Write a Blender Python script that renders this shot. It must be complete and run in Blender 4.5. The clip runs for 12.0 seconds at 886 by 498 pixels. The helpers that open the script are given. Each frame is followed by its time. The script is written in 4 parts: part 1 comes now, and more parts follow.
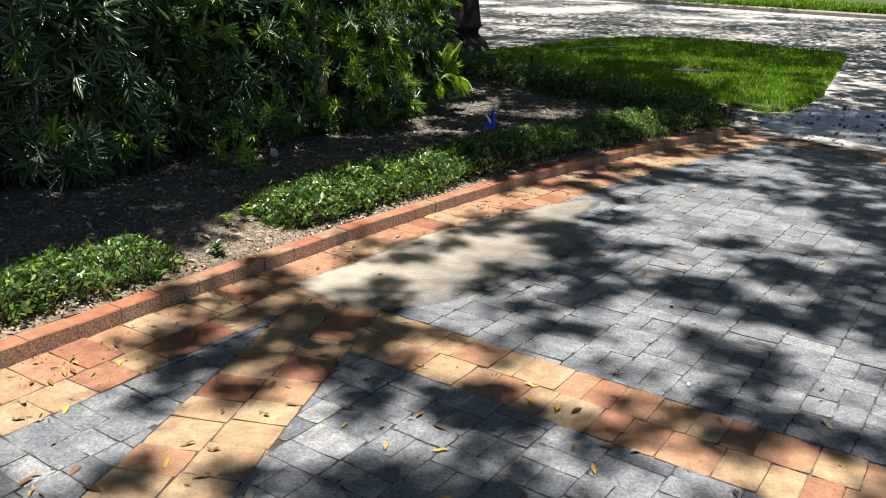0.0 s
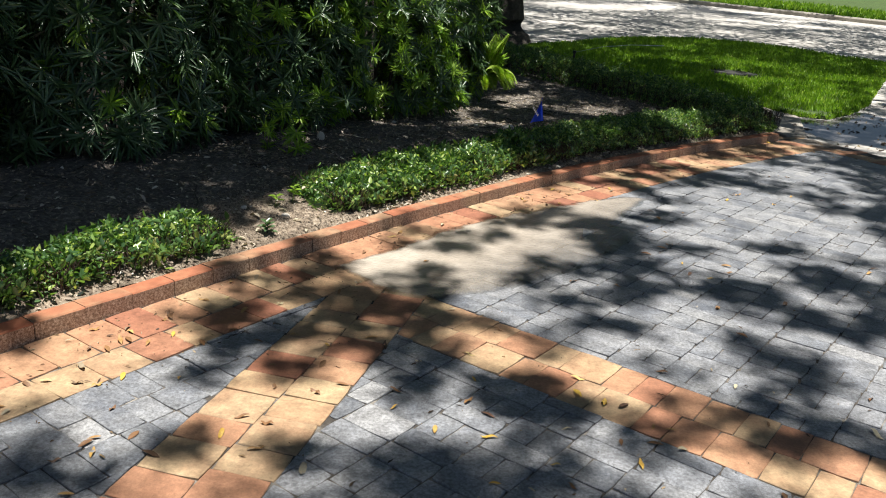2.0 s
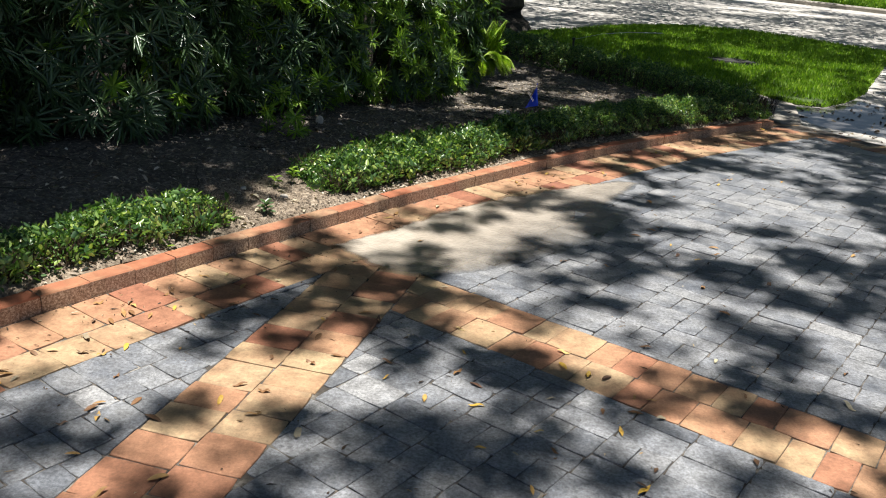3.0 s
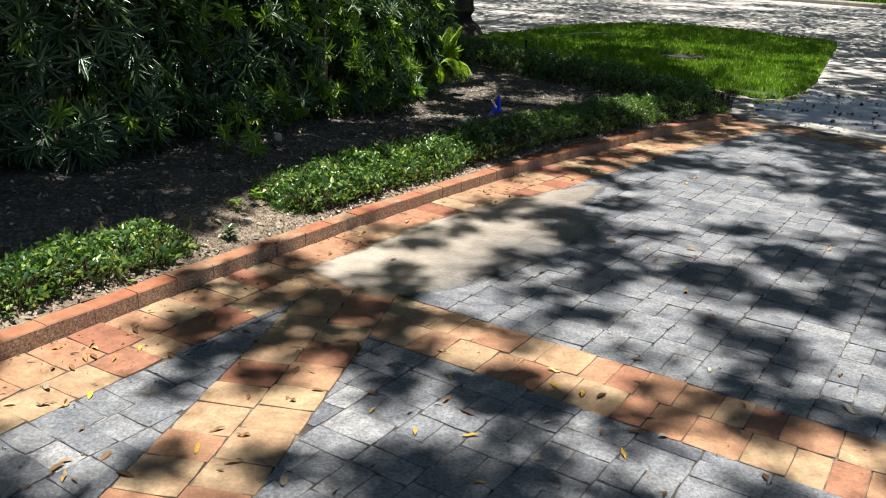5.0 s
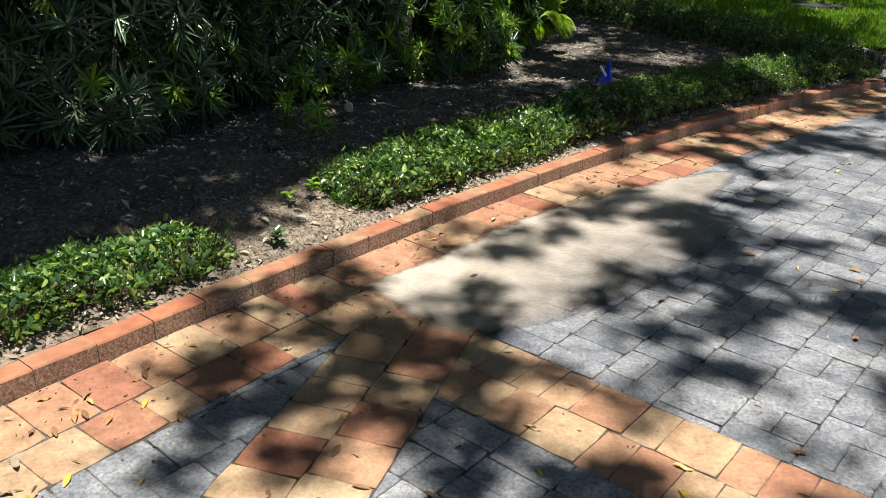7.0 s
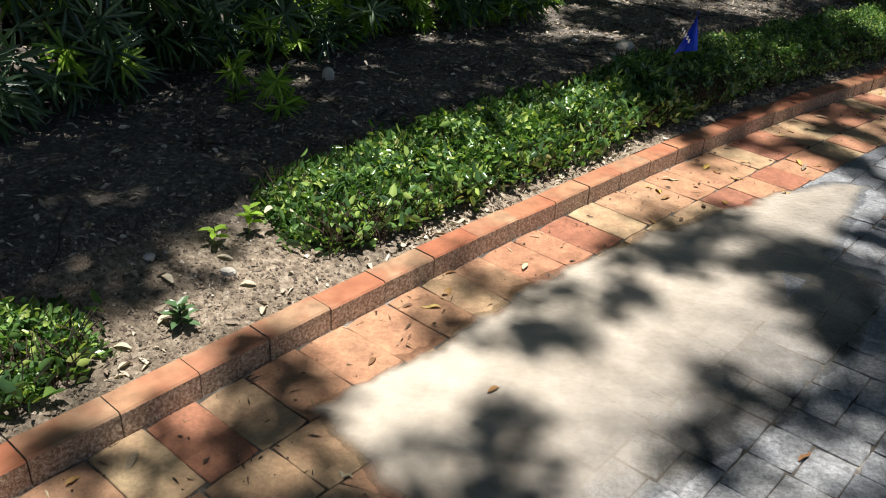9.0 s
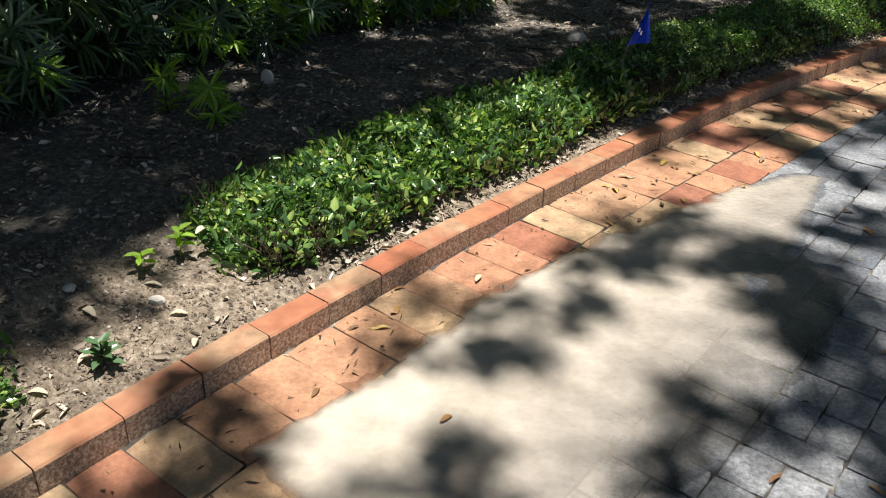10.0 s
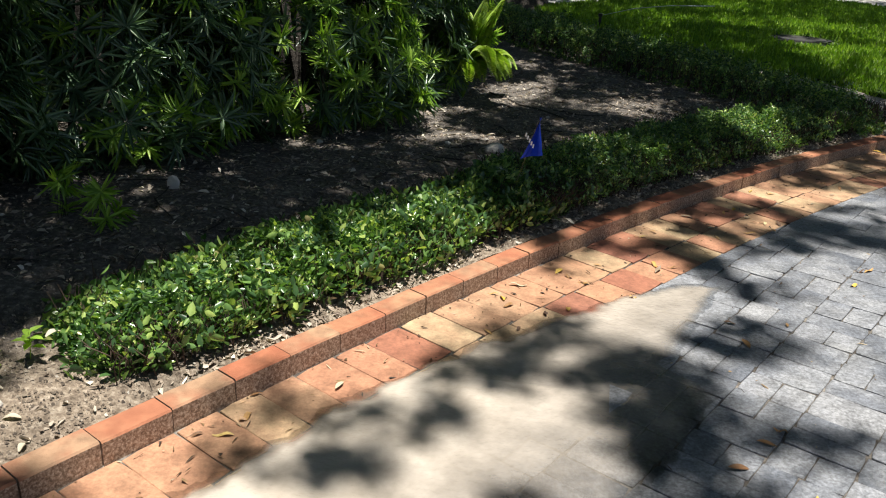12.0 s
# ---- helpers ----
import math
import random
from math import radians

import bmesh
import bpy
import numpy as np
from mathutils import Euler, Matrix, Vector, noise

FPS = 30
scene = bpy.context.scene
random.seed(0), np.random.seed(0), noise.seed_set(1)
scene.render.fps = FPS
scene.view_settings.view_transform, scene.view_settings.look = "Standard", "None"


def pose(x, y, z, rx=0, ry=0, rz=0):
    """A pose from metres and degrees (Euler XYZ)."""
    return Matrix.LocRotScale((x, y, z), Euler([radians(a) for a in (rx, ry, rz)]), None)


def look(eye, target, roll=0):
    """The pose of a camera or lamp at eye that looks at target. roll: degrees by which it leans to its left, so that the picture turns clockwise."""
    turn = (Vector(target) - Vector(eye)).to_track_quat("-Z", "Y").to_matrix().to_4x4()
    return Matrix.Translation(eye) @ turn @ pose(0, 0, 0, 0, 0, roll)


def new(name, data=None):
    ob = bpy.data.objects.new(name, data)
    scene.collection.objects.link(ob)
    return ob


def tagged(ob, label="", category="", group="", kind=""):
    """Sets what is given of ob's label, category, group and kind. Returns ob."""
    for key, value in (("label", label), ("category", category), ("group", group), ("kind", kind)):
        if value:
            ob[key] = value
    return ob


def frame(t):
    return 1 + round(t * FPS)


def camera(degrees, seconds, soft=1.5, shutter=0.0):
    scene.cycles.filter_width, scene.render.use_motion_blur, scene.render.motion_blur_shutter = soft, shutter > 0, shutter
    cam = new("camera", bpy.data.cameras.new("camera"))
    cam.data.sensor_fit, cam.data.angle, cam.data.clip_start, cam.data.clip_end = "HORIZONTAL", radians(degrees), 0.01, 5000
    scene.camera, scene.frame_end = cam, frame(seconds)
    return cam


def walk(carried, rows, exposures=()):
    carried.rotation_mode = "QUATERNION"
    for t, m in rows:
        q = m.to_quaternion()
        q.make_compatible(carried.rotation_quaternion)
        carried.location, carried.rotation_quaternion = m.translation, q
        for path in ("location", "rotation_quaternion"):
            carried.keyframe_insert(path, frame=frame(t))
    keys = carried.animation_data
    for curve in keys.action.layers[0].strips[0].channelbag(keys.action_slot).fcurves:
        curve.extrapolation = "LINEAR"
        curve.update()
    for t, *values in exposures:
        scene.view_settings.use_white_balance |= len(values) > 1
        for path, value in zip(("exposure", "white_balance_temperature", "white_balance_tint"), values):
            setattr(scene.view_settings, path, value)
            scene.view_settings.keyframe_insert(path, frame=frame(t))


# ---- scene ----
cam = camera(56.6, 12.0, soft=1.1)
PATH = [
    (0, (0.294, -0.159, 1.589), (0.182, 1.737, 0.961), 1.7),
    (0.5, (0.294, -0.179, 1.578), (0.181, 1.715, 0.946), 2.5),
    (1, (0.272, -0.206, 1.581), (0.156, 1.687, 0.948), 3.5),
    (1.5, (0.256, -0.204, 1.577), (0.115, 1.687, 0.942), 3.6),
    (2, (0.176, -0.199, 1.578), (0.006, 1.685, 0.928), 4.1),
    (2.5, (0.124, -0.246, 1.566), (-0.051, 1.625, 0.881), 5.0),
    (3, (0.232, -0.326, 1.582), (0.062, 1.548, 0.904), 4.4),
    (3.2, (0.252, -0.349, 1.597), (0.099, 1.526, 0.916), 3.9),
    (5, (0.128, -0.163, 1.582), (0.058, 1.723, 0.922), 2.3),
    (5.5, (0.109, -0.16, 1.588), (0.029, 1.726, 0.928), 2.5),
    (6, (0.066, -0.064, 1.593), (-0.123, 1.811, 0.921), 1.9),
    (6.5, (0.075, 0.309, 1.572), (-0.182, 2.165, 0.872), 1.3),
    (6.7, (0.073, 0.501, 1.578), (-0.197, 2.341, 0.84), 1.4),
    (8.3, (-0.072, 1.869, 1.444), (-0.363, 3.626, 0.533), 2.8),
    (8.5, (-0.116, 2.015, 1.428), (-0.407, 3.764, 0.503), 3.0),
    (9, (-0.152, 2.28, 1.437), (-0.45, 4.013, 0.485), 3.1),
    (9.5, (-0.131, 2.416, 1.436), (-0.431, 4.143, 0.472), 2.9),
    (10, (-0.134, 2.466, 1.434), (-0.341, 4.202, 0.462), 2.4),
    (10.5, (-0.101, 2.475, 1.421), (-0.259, 4.222, 0.461), 1.2),
    (11, (-0.081, 2.471, 1.419), (-0.219, 4.244, 0.504), 0.7),
    (11.5, (0.088, 2.496, 1.468), (-0.084, 4.343, 0.722), 1.1),
    (12, (0.315, 2.508, 1.487), (0.092, 4.349, 0.737), 3.2),
]
walk(cam, [(t, look(eye, target, roll)) for t, eye, target, roll in PATH])

from mathutils.bvhtree import BVHTree

# ---- world, sun, exposure ----
SUN = Vector((0.07, -0.06, 0.995)).normalized()
world = bpy.data.worlds.new("world")
scene.world = world
world.use_nodes = True
wn = world.node_tree
sky = wn.nodes.new("ShaderNodeTexSky")
sky.sky_type, sky.sun_disc = "NISHITA", False
sky.sun_elevation = math.asin(SUN.z)
sky.sun_rotation = math.atan2(SUN.x, SUN.y)
wn.nodes["Background"].inputs["Strength"].default_value = 0.041
wn.links.new(sky.outputs[0], wn.nodes["Background"].inputs["Color"])
sun = new("sun", bpy.data.lights.new("sun", "SUN"))
sun.data.energy, sun.data.angle, sun.data.color = 6.2, radians(0.55), (1.0, 0.96, 0.89)
sun.matrix_world = look(SUN * 40, (0, 0, 0))
scene.view_settings.exposure = 0.53

rng = np.random.default_rng(7)
TAU = 2 * math.pi


# ---- materials ----
def node_mat(name):
    m = bpy.data.materials.new(name)
    m.use_nodes = True
    t = m.node_tree
    return m, t, t.nodes["Principled BSDF"]


def ramp(t, fac, stops):
    r = t.nodes.new("ShaderNodeValToRGB")
    while len(r.color_ramp.elements) < len(stops):
        r.color_ramp.elements.new(0.5)
    for e, (p, c) in zip(r.color_ramp.elements, stops):
        e.position, e.color = p, (*c, 1)
    t.links.new(fac, r.inputs[0])
    return r.outputs[0]


def noise_tex(t, scale, detail=4, rough=0.6, coords="Object"):
    c = t.nodes.new("ShaderNodeTexCoord")
    n = t.nodes.new("ShaderNodeTexNoise")
    n.inputs["Scale"].default_value, n.inputs["Detail"].default_value, n.inputs["Roughness"].default_value = scale, detail, rough
    t.links.new(c.outputs[coords], n.inputs["Vector"])
    return n.outputs["Fac"]


def world_noise(t, scale, detail=4, rough=0.6):
    g = t.nodes.new("ShaderNodeNewGeometry")
    n = t.nodes.new("ShaderNodeTexNoise")
    n.inputs["Scale"].default_value, n.inputs["Detail"].default_value, n.inputs["Roughness"].default_value = scale, detail, rough
    t.links.new(g.outputs["Position"], n.inputs["Vector"])
    return n.outputs["Fac"]


def mix(t, fac, a, b, mode="MIX"):
    x = t.nodes.new("ShaderNodeMix")
    x.data_type, x.blend_type = "RGBA", mode
    for sock, v in ((x.inputs[0], fac), (x.inputs[6], a), (x.inputs[7], b)):
        if isinstance(v, (int, float)):
            sock.default_value = v
        elif isinstance(v, tuple):
            sock.default_value = (*v, 1)
        else:
            t.links.new(v, sock)
    return x.outputs[2]


def bump(t, bs, height, strength, dist):
    b = t.nodes.new("ShaderNodeBump")
    b.inputs["Strength"].default_value, b.inputs["Distance"].default_value = strength, dist
    t.links.new(height, b.inputs["Height"])
    t.links.new(b.outputs[0], bs.inputs["Normal"])
    return b


def math_node(t, op, a, b=0.0):
    n = t.nodes.new("ShaderNodeMath")
    n.operation = op
    for i, v in enumerate((a, b)):
        if isinstance(v, (int, float)):
            n.inputs[i].default_value = v
        else:
            t.links.new(v, n.inputs[i])
    return n.outputs[0]


def rand_out(t, island):
    if island:
        return t.nodes.new("ShaderNodeNewGeometry").outputs["Random Per Island"]
    return t.nodes.new("ShaderNodeObjectInfo").outputs["Random"]


def paver_mat(name, stops, rough, island, grime, grime_amt, speck, bump_d, glint=1.5):
    m, t, bs = node_mat(name)
    base = ramp(t, rand_out(t, island), stops)
    big = ramp(t, world_noise(t, 5.0, 5, 0.65), ((0.40, (0, 0, 0)), (0.68, (1, 1, 1))))
    f = t.nodes.new("ShaderNodeRGBToBW")
    t.links.new(big, f.inputs[0])
    col = mix(t, math_node(t, "MULTIPLY", f.outputs[0], grime_amt), base, grime)
    fine = world_noise(t, 70.0, 6, 0.8)
    col = mix(t, 0.9, col, ramp(t, fine, ((0.36, (speck, speck, speck)), (0.5, (0.95, 0.95, 0.95)), (0.62, (glint, glint, glint)))), "MULTIPLY")
    mid = world_noise(t, 13.0, 5, 0.68)
    col = mix(t, 0.6, col, ramp(t, mid, ((0.30, (0.48, 0.47, 0.46)), (0.68, (1.42, 1.42, 1.42)))), "MULTIPLY")
    t.links.new(col, bs.inputs["Base Color"])
    r = ramp(t, mid, ((0.3, (rough - 0.14,) * 3), (0.7, (rough + 0.1,) * 3)))
    t.links.new(r, bs.inputs["Roughness"])
    h = math_node(t, "ADD", math_node(t, "MULTIPLY", fine, 0.35), math_node(t, "MULTIPLY", mid, 0.9))
    bump(t, bs, h, 0.6, bump_d)
    return m


RED = ((0.0, (0.29, 0.11, 0.066)), (0.15, (0.385, 0.19, 0.110)), (0.36, (0.41, 0.248, 0.142)), (0.56, (0.42, 0.308, 0.180)), (0.76, (0.40, 0.285, 0.172)), (0.9, (0.385, 0.2, 0.115)), (1.0, (0.27, 0.105, 0.068)))
GREY = ((0.0, (0.100, 0.110, 0.130)), (0.3, (0.165, 0.176, 0.198)), (0.6, (0.228, 0.235, 0.252)), (0.85, (0.134, 0.145, 0.168)), (1.0, (0.286, 0.288, 0.296)))
M_RED = paver_mat("red_paver", RED, 0.72, False, (0.29, 0.13, 0.072), 0.5, 0.72, 0.004, 1.15)
M_RED_I = paver_mat("red_paver_far", RED, 0.72, True, (0.29, 0.13, 0.072), 0.5, 0.72, 0.004, 1.15)
M_GREY = paver_mat("grey_paver", GREY, 0.58, False, (0.34, 0.34, 0.338), 0.48, 0.42, 0.010, 1.45)
M_GREY_I = paver_mat("grey_paver_far", GREY, 0.58, True, (0.34, 0.34, 0.338), 0.48, 0.42, 0.010, 1.45)


def edging_mat():
    # fired top face, coarse speckled split face
    m, t, bs = node_mat("edging_brick")
    top = ramp(t, rand_out(t, False), ((0.0, (0.36, 0.13, 0.068)), (0.4, (0.39, 0.175, 0.095)), (0.75, (0.38, 0.205, 0.118)), (1.0, (0.36, 0.225, 0.14))))
    mid = world_noise(t, 14.0, 4, 0.6)
    top = mix(t, 0.75, top, ramp(t, mid, ((0.3, (0.5, 0.5, 0.48)), (0.7, (1.3, 1.32, 1.28)))), "MULTIPLY")
    flash = t.nodes.new("ShaderNodeRGBToBW")
    t.links.new(ramp(t, world_noise(t, 5.0, 3, 0.6), ((0.42, (0, 0, 0)), (0.6, (0.55, 0.55, 0.55)))), flash.inputs[0])
    top = mix(t, flash.outputs[0], top, (0.33, 0.10, 0.05))
    spec = world_noise(t, 95.0, 4, 0.85)
    side = ramp(t, spec, ((0.36, (0.07, 0.05, 0.036)), (0.5, (0.30, 0.21, 0.145)), (0.64, (0.66, 0.55, 0.44))))
    side = mix(t, 0.18, side, top)
    g = t.nodes.new("ShaderNodeNewGeometry")
    z = t.nodes.new("ShaderNodeSeparateXYZ")
    t.links.new(g.outputs["True Normal"], z.inputs[0])
    k = math_node(t, "GREATER_THAN", z.outputs[2], 0.5)
    t.links.new(mix(t, k, side, top), bs.inputs["Base Color"])
    bs.inputs["Roughness"].default_value = 0.85
    bump(t, bs, spec, 0.7, 0.004)
    return m


M_EDGE = edging_mat()


def soil_mat(name, stops, scale, bd, rough=0.95, sand=None):
    m, t, bs = node_mat(name)
    a = world_noise(t, scale, 8, 0.72)
    b = world_noise(t, scale * 0.12, 4, 0.6)
    col = ramp(t, a, stops)
    if sand:
        # dry sandy earth where no mulch lies, lightened further for the sunlit gap
        bare = t.nodes.new("ShaderNodeAttribute")
        bare.attribute_name = "bare"
        col = mix(t, bare.outputs["Fac"], col, ramp(t, a, sand))
    col = mix(t, 0.7, col, ramp(t, b, ((0.35, (0.55, 0.53, 0.5)), (0.68, (1.35, 1.3, 1.25)))), "MULTIPLY")
    t.links.new(col, bs.inputs["Base Color"])
    bs.inputs["Roughness"].default_value = rough
    bump(t, bs, a, 0.9, bd)
    return m


M_SOIL = soil_mat("bed_soil", ((0.30, (0.042, 0.038, 0.034)), (0.52, (0.155, 0.139, 0.124)), (0.72, (0.46, 0.42, 0.375))), 42, 0.03, sand=((0.32, (0.10, 0.076, 0.055)), (0.5, (0.31, 0.25, 0.19)), (0.68, (0.60, 0.52, 0.42))))
M_SAND = soil_mat("joint_sand", ((0.35, (0.03, 0.027, 0.025)), (0.5, (0.09, 0.08, 0.07)), (0.64, (0.30, 0.28, 0.25))), 9, 0.006)
M_CONC = soil_mat("concrete", ((0.3, (0.36, 0.35, 0.335)), (0.7, (0.52, 0.51, 0.49))), 9, 0.003, 0.8)
M_KERB = soil_mat("kerb_concrete", ((0.3, (0.26, 0.24, 0.215)), (0.7, (0.42, 0.40, 0.36))), 12, 0.004, 0.9)
M_TURF = soil_mat("turf_soil", ((0.3, (0.03, 0.055, 0.012)), (0.7, (0.075, 0.13, 0.025))), 25, 0.02)
M_BARK = soil_mat("bark", ((0.3, (0.022, 0.019, 0.016)), (0.7, (0.10, 0.088, 0.076))), 16, 0.05)
M_STEM = soil_mat("stem_bark", ((0.3, (0.03, 0.02, 0.015)), (0.7, (0.11, 0.075, 0.055))), 40, 0.004)
M_STONE = soil_mat("pale_stone", ((0.3, (0.5, 0.47, 0.42)), (0.7, (0.74, 0.71, 0.65))), 30, 0.006)


def leaf_mat(name, stops, rough=0.4, trans=0.3, coat=0.0):
    m, t, bs = node_mat(name)
    col = ramp(t, rand_out(t, True), stops)
    v = world_noise(t, 60, 3, 0.6)
    col = mix(t, 0.5, col, ramp(t, v, ((0.3, (0.7, 0.72, 0.7)), (0.7, (1.25, 1.2, 1.2)))), "MULTIPLY")
    t.links.new(col, bs.inputs["Base Color"])
    bs.inputs["Roughness"].default_value = rough
    bs.inputs["Coat Weight"].default_value = coat
    bs.inputs["Coat Roughness"].default_value = 0.25
    tr = t.nodes.new("ShaderNodeBsdfTranslucent")
    t.links.new(mix(t, 1.0, col, (1.5, 1.7, 0.6), "MULTIPLY"), tr.inputs[0])
    ms = t.nodes.new("ShaderNodeMixShader")
    ms.inputs[0].default_value = trans
    t.links.new(bs.outputs[0], ms.inputs[1])
    t.links.new(tr.outputs[0], ms.inputs[2])
    t.links.new(ms.outputs[0], t.nodes["Material Output"].inputs[0])
    return m


M_JASMINE = leaf_mat("jasmine_leaf", ((0.0, (0.034, 0.08, 0.032)), (0.4, (0.078, 0.165, 0.052)), (0.75, (0.18, 0.315, 0.082)), (0.97, (0.42, 0.52, 0.14)), (1.0, (0.28, 0.25, 0.11))), 0.3, 0.28, 0.45)
M_PODO = leaf_mat("podocarpus_leaf", ((0.0, (0.038, 0.08, 0.044)), (0.5, (0.08, 0.148, 0.07)), (1.0, (0.13, 0.215, 0.092))), 0.33, 0.18, 0.5)
M_PODO_NEW = leaf_mat("podocarpus_new_growth", ((0.0, (0.15, 0.28, 0.04)), (0.6, (0.28, 0.45, 0.06)), (1.0, (0.42, 0.57, 0.09))), 0.42, 0.33, 0.1)
M_FERN = leaf_mat("fern_leaf", ((0.0, (0.18, 0.30, 0.035)), (1.0, (0.36, 0.46, 0.075))), 0.5, 0.3)
M_GRASS = leaf_mat("grass_blade", ((0.0, (0.11, 0.22, 0.016)), (0.6, (0.20, 0.35, 0.028)), (1.0, (0.33, 0.46, 0.05))), 0.5, 0.35)
M_OAK = leaf_mat("oak_leaf", ((0.0, (0.03, 0.07, 0.02)), (1.0, (0.07, 0.13, 0.03))), 0.45, 0.12)
M_LITTER = leaf_mat("leaf_litter", ((0.0, (0.12, 0.085, 0.06)), (0.4, (0.27, 0.215, 0.165)), (0.75, (0.45, 0.385, 0.31)), (0.94, (0.52, 0.46, 0.38)), (1.0, (0.75, 0.70, 0.61))), 0.7, 0.05)

M_SPECK = leaf_mat("dark_leaf_bits", ((0.0, (0.03, 0.02, 0.014)), (0.4, (0.09, 0.055, 0.03)), (0.75, (0.26, 0.17, 0.08)), (1.0, (0.5, 0.42, 0.3))), 0.7, 0.05)


def fallen_mat():
    m, t, bs = node_mat("fallen_leaf")
    o = t.nodes.new("ShaderNodeObjectInfo").outputs["Random"]
    col = ramp(t, o, ((0.0, (0.09, 0.05, 0.03)), (0.3, (0.24, 0.12, 0.05)), (0.55, (0.42, 0.25, 0.09)), (0.75, (0.60, 0.38, 0.05)), (0.88, (0.48, 0.44, 0.30)), (1.0, (0.16, 0.08, 0.05))))
    v = world_noise(t, 80, 3)
    t.links.new(mix(t, 0.6, col, ramp(t, v, ((0.3, (0.65,) * 3), (0.7, (1.25,) * 3))), "MULTIPLY"), bs.inputs["Base Color"])
    bs.inputs["Roughness"].default_value = 0.6
    return m


M_FALLEN = fallen_mat()


def plain(name, col, rough=0.5, metal=0.0):
    m, t, bs = node_mat(name)
    c = mix(t, 0.5, col, ramp(t, noise_tex(t, 40), ((0.3, (0.8,) * 3), (0.7, (1.15,) * 3))), "MULTIPLY")
    t.links.new(c, bs.inputs["Base Color"])
    bs.inputs["Roughness"].default_value, bs.inputs["Metallic"].default_value = rough, metal
    return m


M_BLUE = plain("blue_vinyl", (0.018, 0.085, 0.78), 0.45)
M_WHITE = plain("white_print", (0.8, 0.8, 0.82), 0.6)
M_WIRE = plain("steel_wire", (0.35, 0.35, 0.36), 0.4, 1.0)
M_BLACK = plain("black_plastic", (0.02, 0.02, 0.02), 0.45)
M_LID = plain("meter_lid", (0.035, 0.034, 0.03), 0.85)


def water_mat():
    # silty water: milky where it is deep and stirred, clear in a thin skin at the rim
    m, t, bs = node_mat("silty_water")
    a = t.nodes.new("ShaderNodeAttribute")
    a.attribute_name = "murk"
    n1 = world_noise(t, 5.5, 4, 0.6)
    n2 = world_noise(t, 30.0, 4, 0.6)
    k = math_node(t, "ADD", a.outputs["Fac"], math_node(t, "MULTIPLY", math_node(t, "SUBTRACT", n1, 0.5), 0.55))
    k = math_node(t, "ADD", k, math_node(t, "MULTIPLY", math_node(t, "SUBTRACT", n2, 0.5), 0.12))
    mp = t.nodes.new("ShaderNodeMapRange")
    t.links.new(k, mp.inputs[0])
    for i, v in enumerate((0.0, 1.0, 0.0, 0.97)):
        mp.inputs[i + 1].default_value = v
    t.links.new(ramp(t, n1, ((0.3, (0.40, 0.35, 0.29)), (0.7, (0.51, 0.455, 0.39)))), bs.inputs["Base Color"])
    bs.inputs["Roughness"].default_value = 0.12
    bs.inputs["IOR"].default_value = 1.33
    clear = t.nodes.new("ShaderNodeBsdfTransparent")
    clear.inputs[0].default_value = (0.78, 0.79, 0.80, 1)
    gloss = t.nodes.new("ShaderNodeBsdfGlossy")
    gloss.inputs["Roughness"].default_value = 0.1
    fr = t.nodes.new("ShaderNodeFresnel")
    fr.inputs["IOR"].default_value = 1.33
    skin = t.nodes.new("ShaderNodeMixShader")
    t.links.new(fr.outputs[0], skin.inputs[0])
    t.links.new(clear.outputs[0], skin.inputs[1])
    t.links.new(gloss.outputs[0], skin.inputs[2])
    ms = t.nodes.new("ShaderNodeMixShader")
    t.links.new(mp.outputs[0], ms.inputs[0])
    t.links.new(skin.outputs[0], ms.inputs[1])
    t.links.new(bs.outputs[0], ms.inputs[2])
    t.links.new(ms.outputs[0], t.nodes["Material Output"].inputs[0])
    rip = t.nodes.new("ShaderNodeTexNoise")
    rip.inputs["Scale"].default_value, rip.inputs["Detail"].default_value = 1.0, 3
    st = t.nodes.new("ShaderNodeVectorMath")
    st.operation = "MULTIPLY"
    st.inputs[1].default_value = (42, 52, 1)
    t.links.new(t.nodes.new("ShaderNodeNewGeometry").outputs["Position"], st.inputs[0])
    t.links.new(st.outputs[0], rip.inputs["Vector"])
    b = bump(t, bs, rip.outputs["Fac"], 0.5, 0.012)
    t.links.new(b.outputs[0], gloss.inputs["Normal"])
    t.links.new(b.outputs[0], fr.inputs["Normal"])
    return m


M_WATER = water_mat()


def clear_water_mat():
    # a clear skin that darkens what it wets and mirrors the sky
    m, t, bs = node_mat("clear_water")
    clear = t.nodes.new("ShaderNodeBsdfTransparent")
    clear.inputs[0].default_value = (0.62, 0.63, 0.66, 1)
    gloss = t.nodes.new("ShaderNodeBsdfGlossy")
    gloss.inputs["Roughness"].default_value = 0.06
    fr = t.nodes.new("ShaderNodeFresnel")
    fr.inputs["IOR"].default_value = 1.4
    ms = t.nodes.new("ShaderNodeMixShader")
    t.links.new(fr.outputs[0], ms.inputs[0])
    t.links.new(clear.outputs[0], ms.inputs[1])
    t.links.new(gloss.outputs[0], ms.inputs[2])
    t.links.new(ms.outputs[0], t.nodes["Material Output"].inputs[0])
    t.nodes.remove(bs)
    b = t.nodes.new("ShaderNodeBump")
    b.inputs["Strength"].default_value, b.inputs["Distance"].default_value = 0.15, 0.004
    t.links.new(world_noise(t, 14, 2), b.inputs["Height"])
    t.links.new(b.outputs[0], gloss.inputs["Normal"])
    return m


M_CLEAR = clear_water_mat()


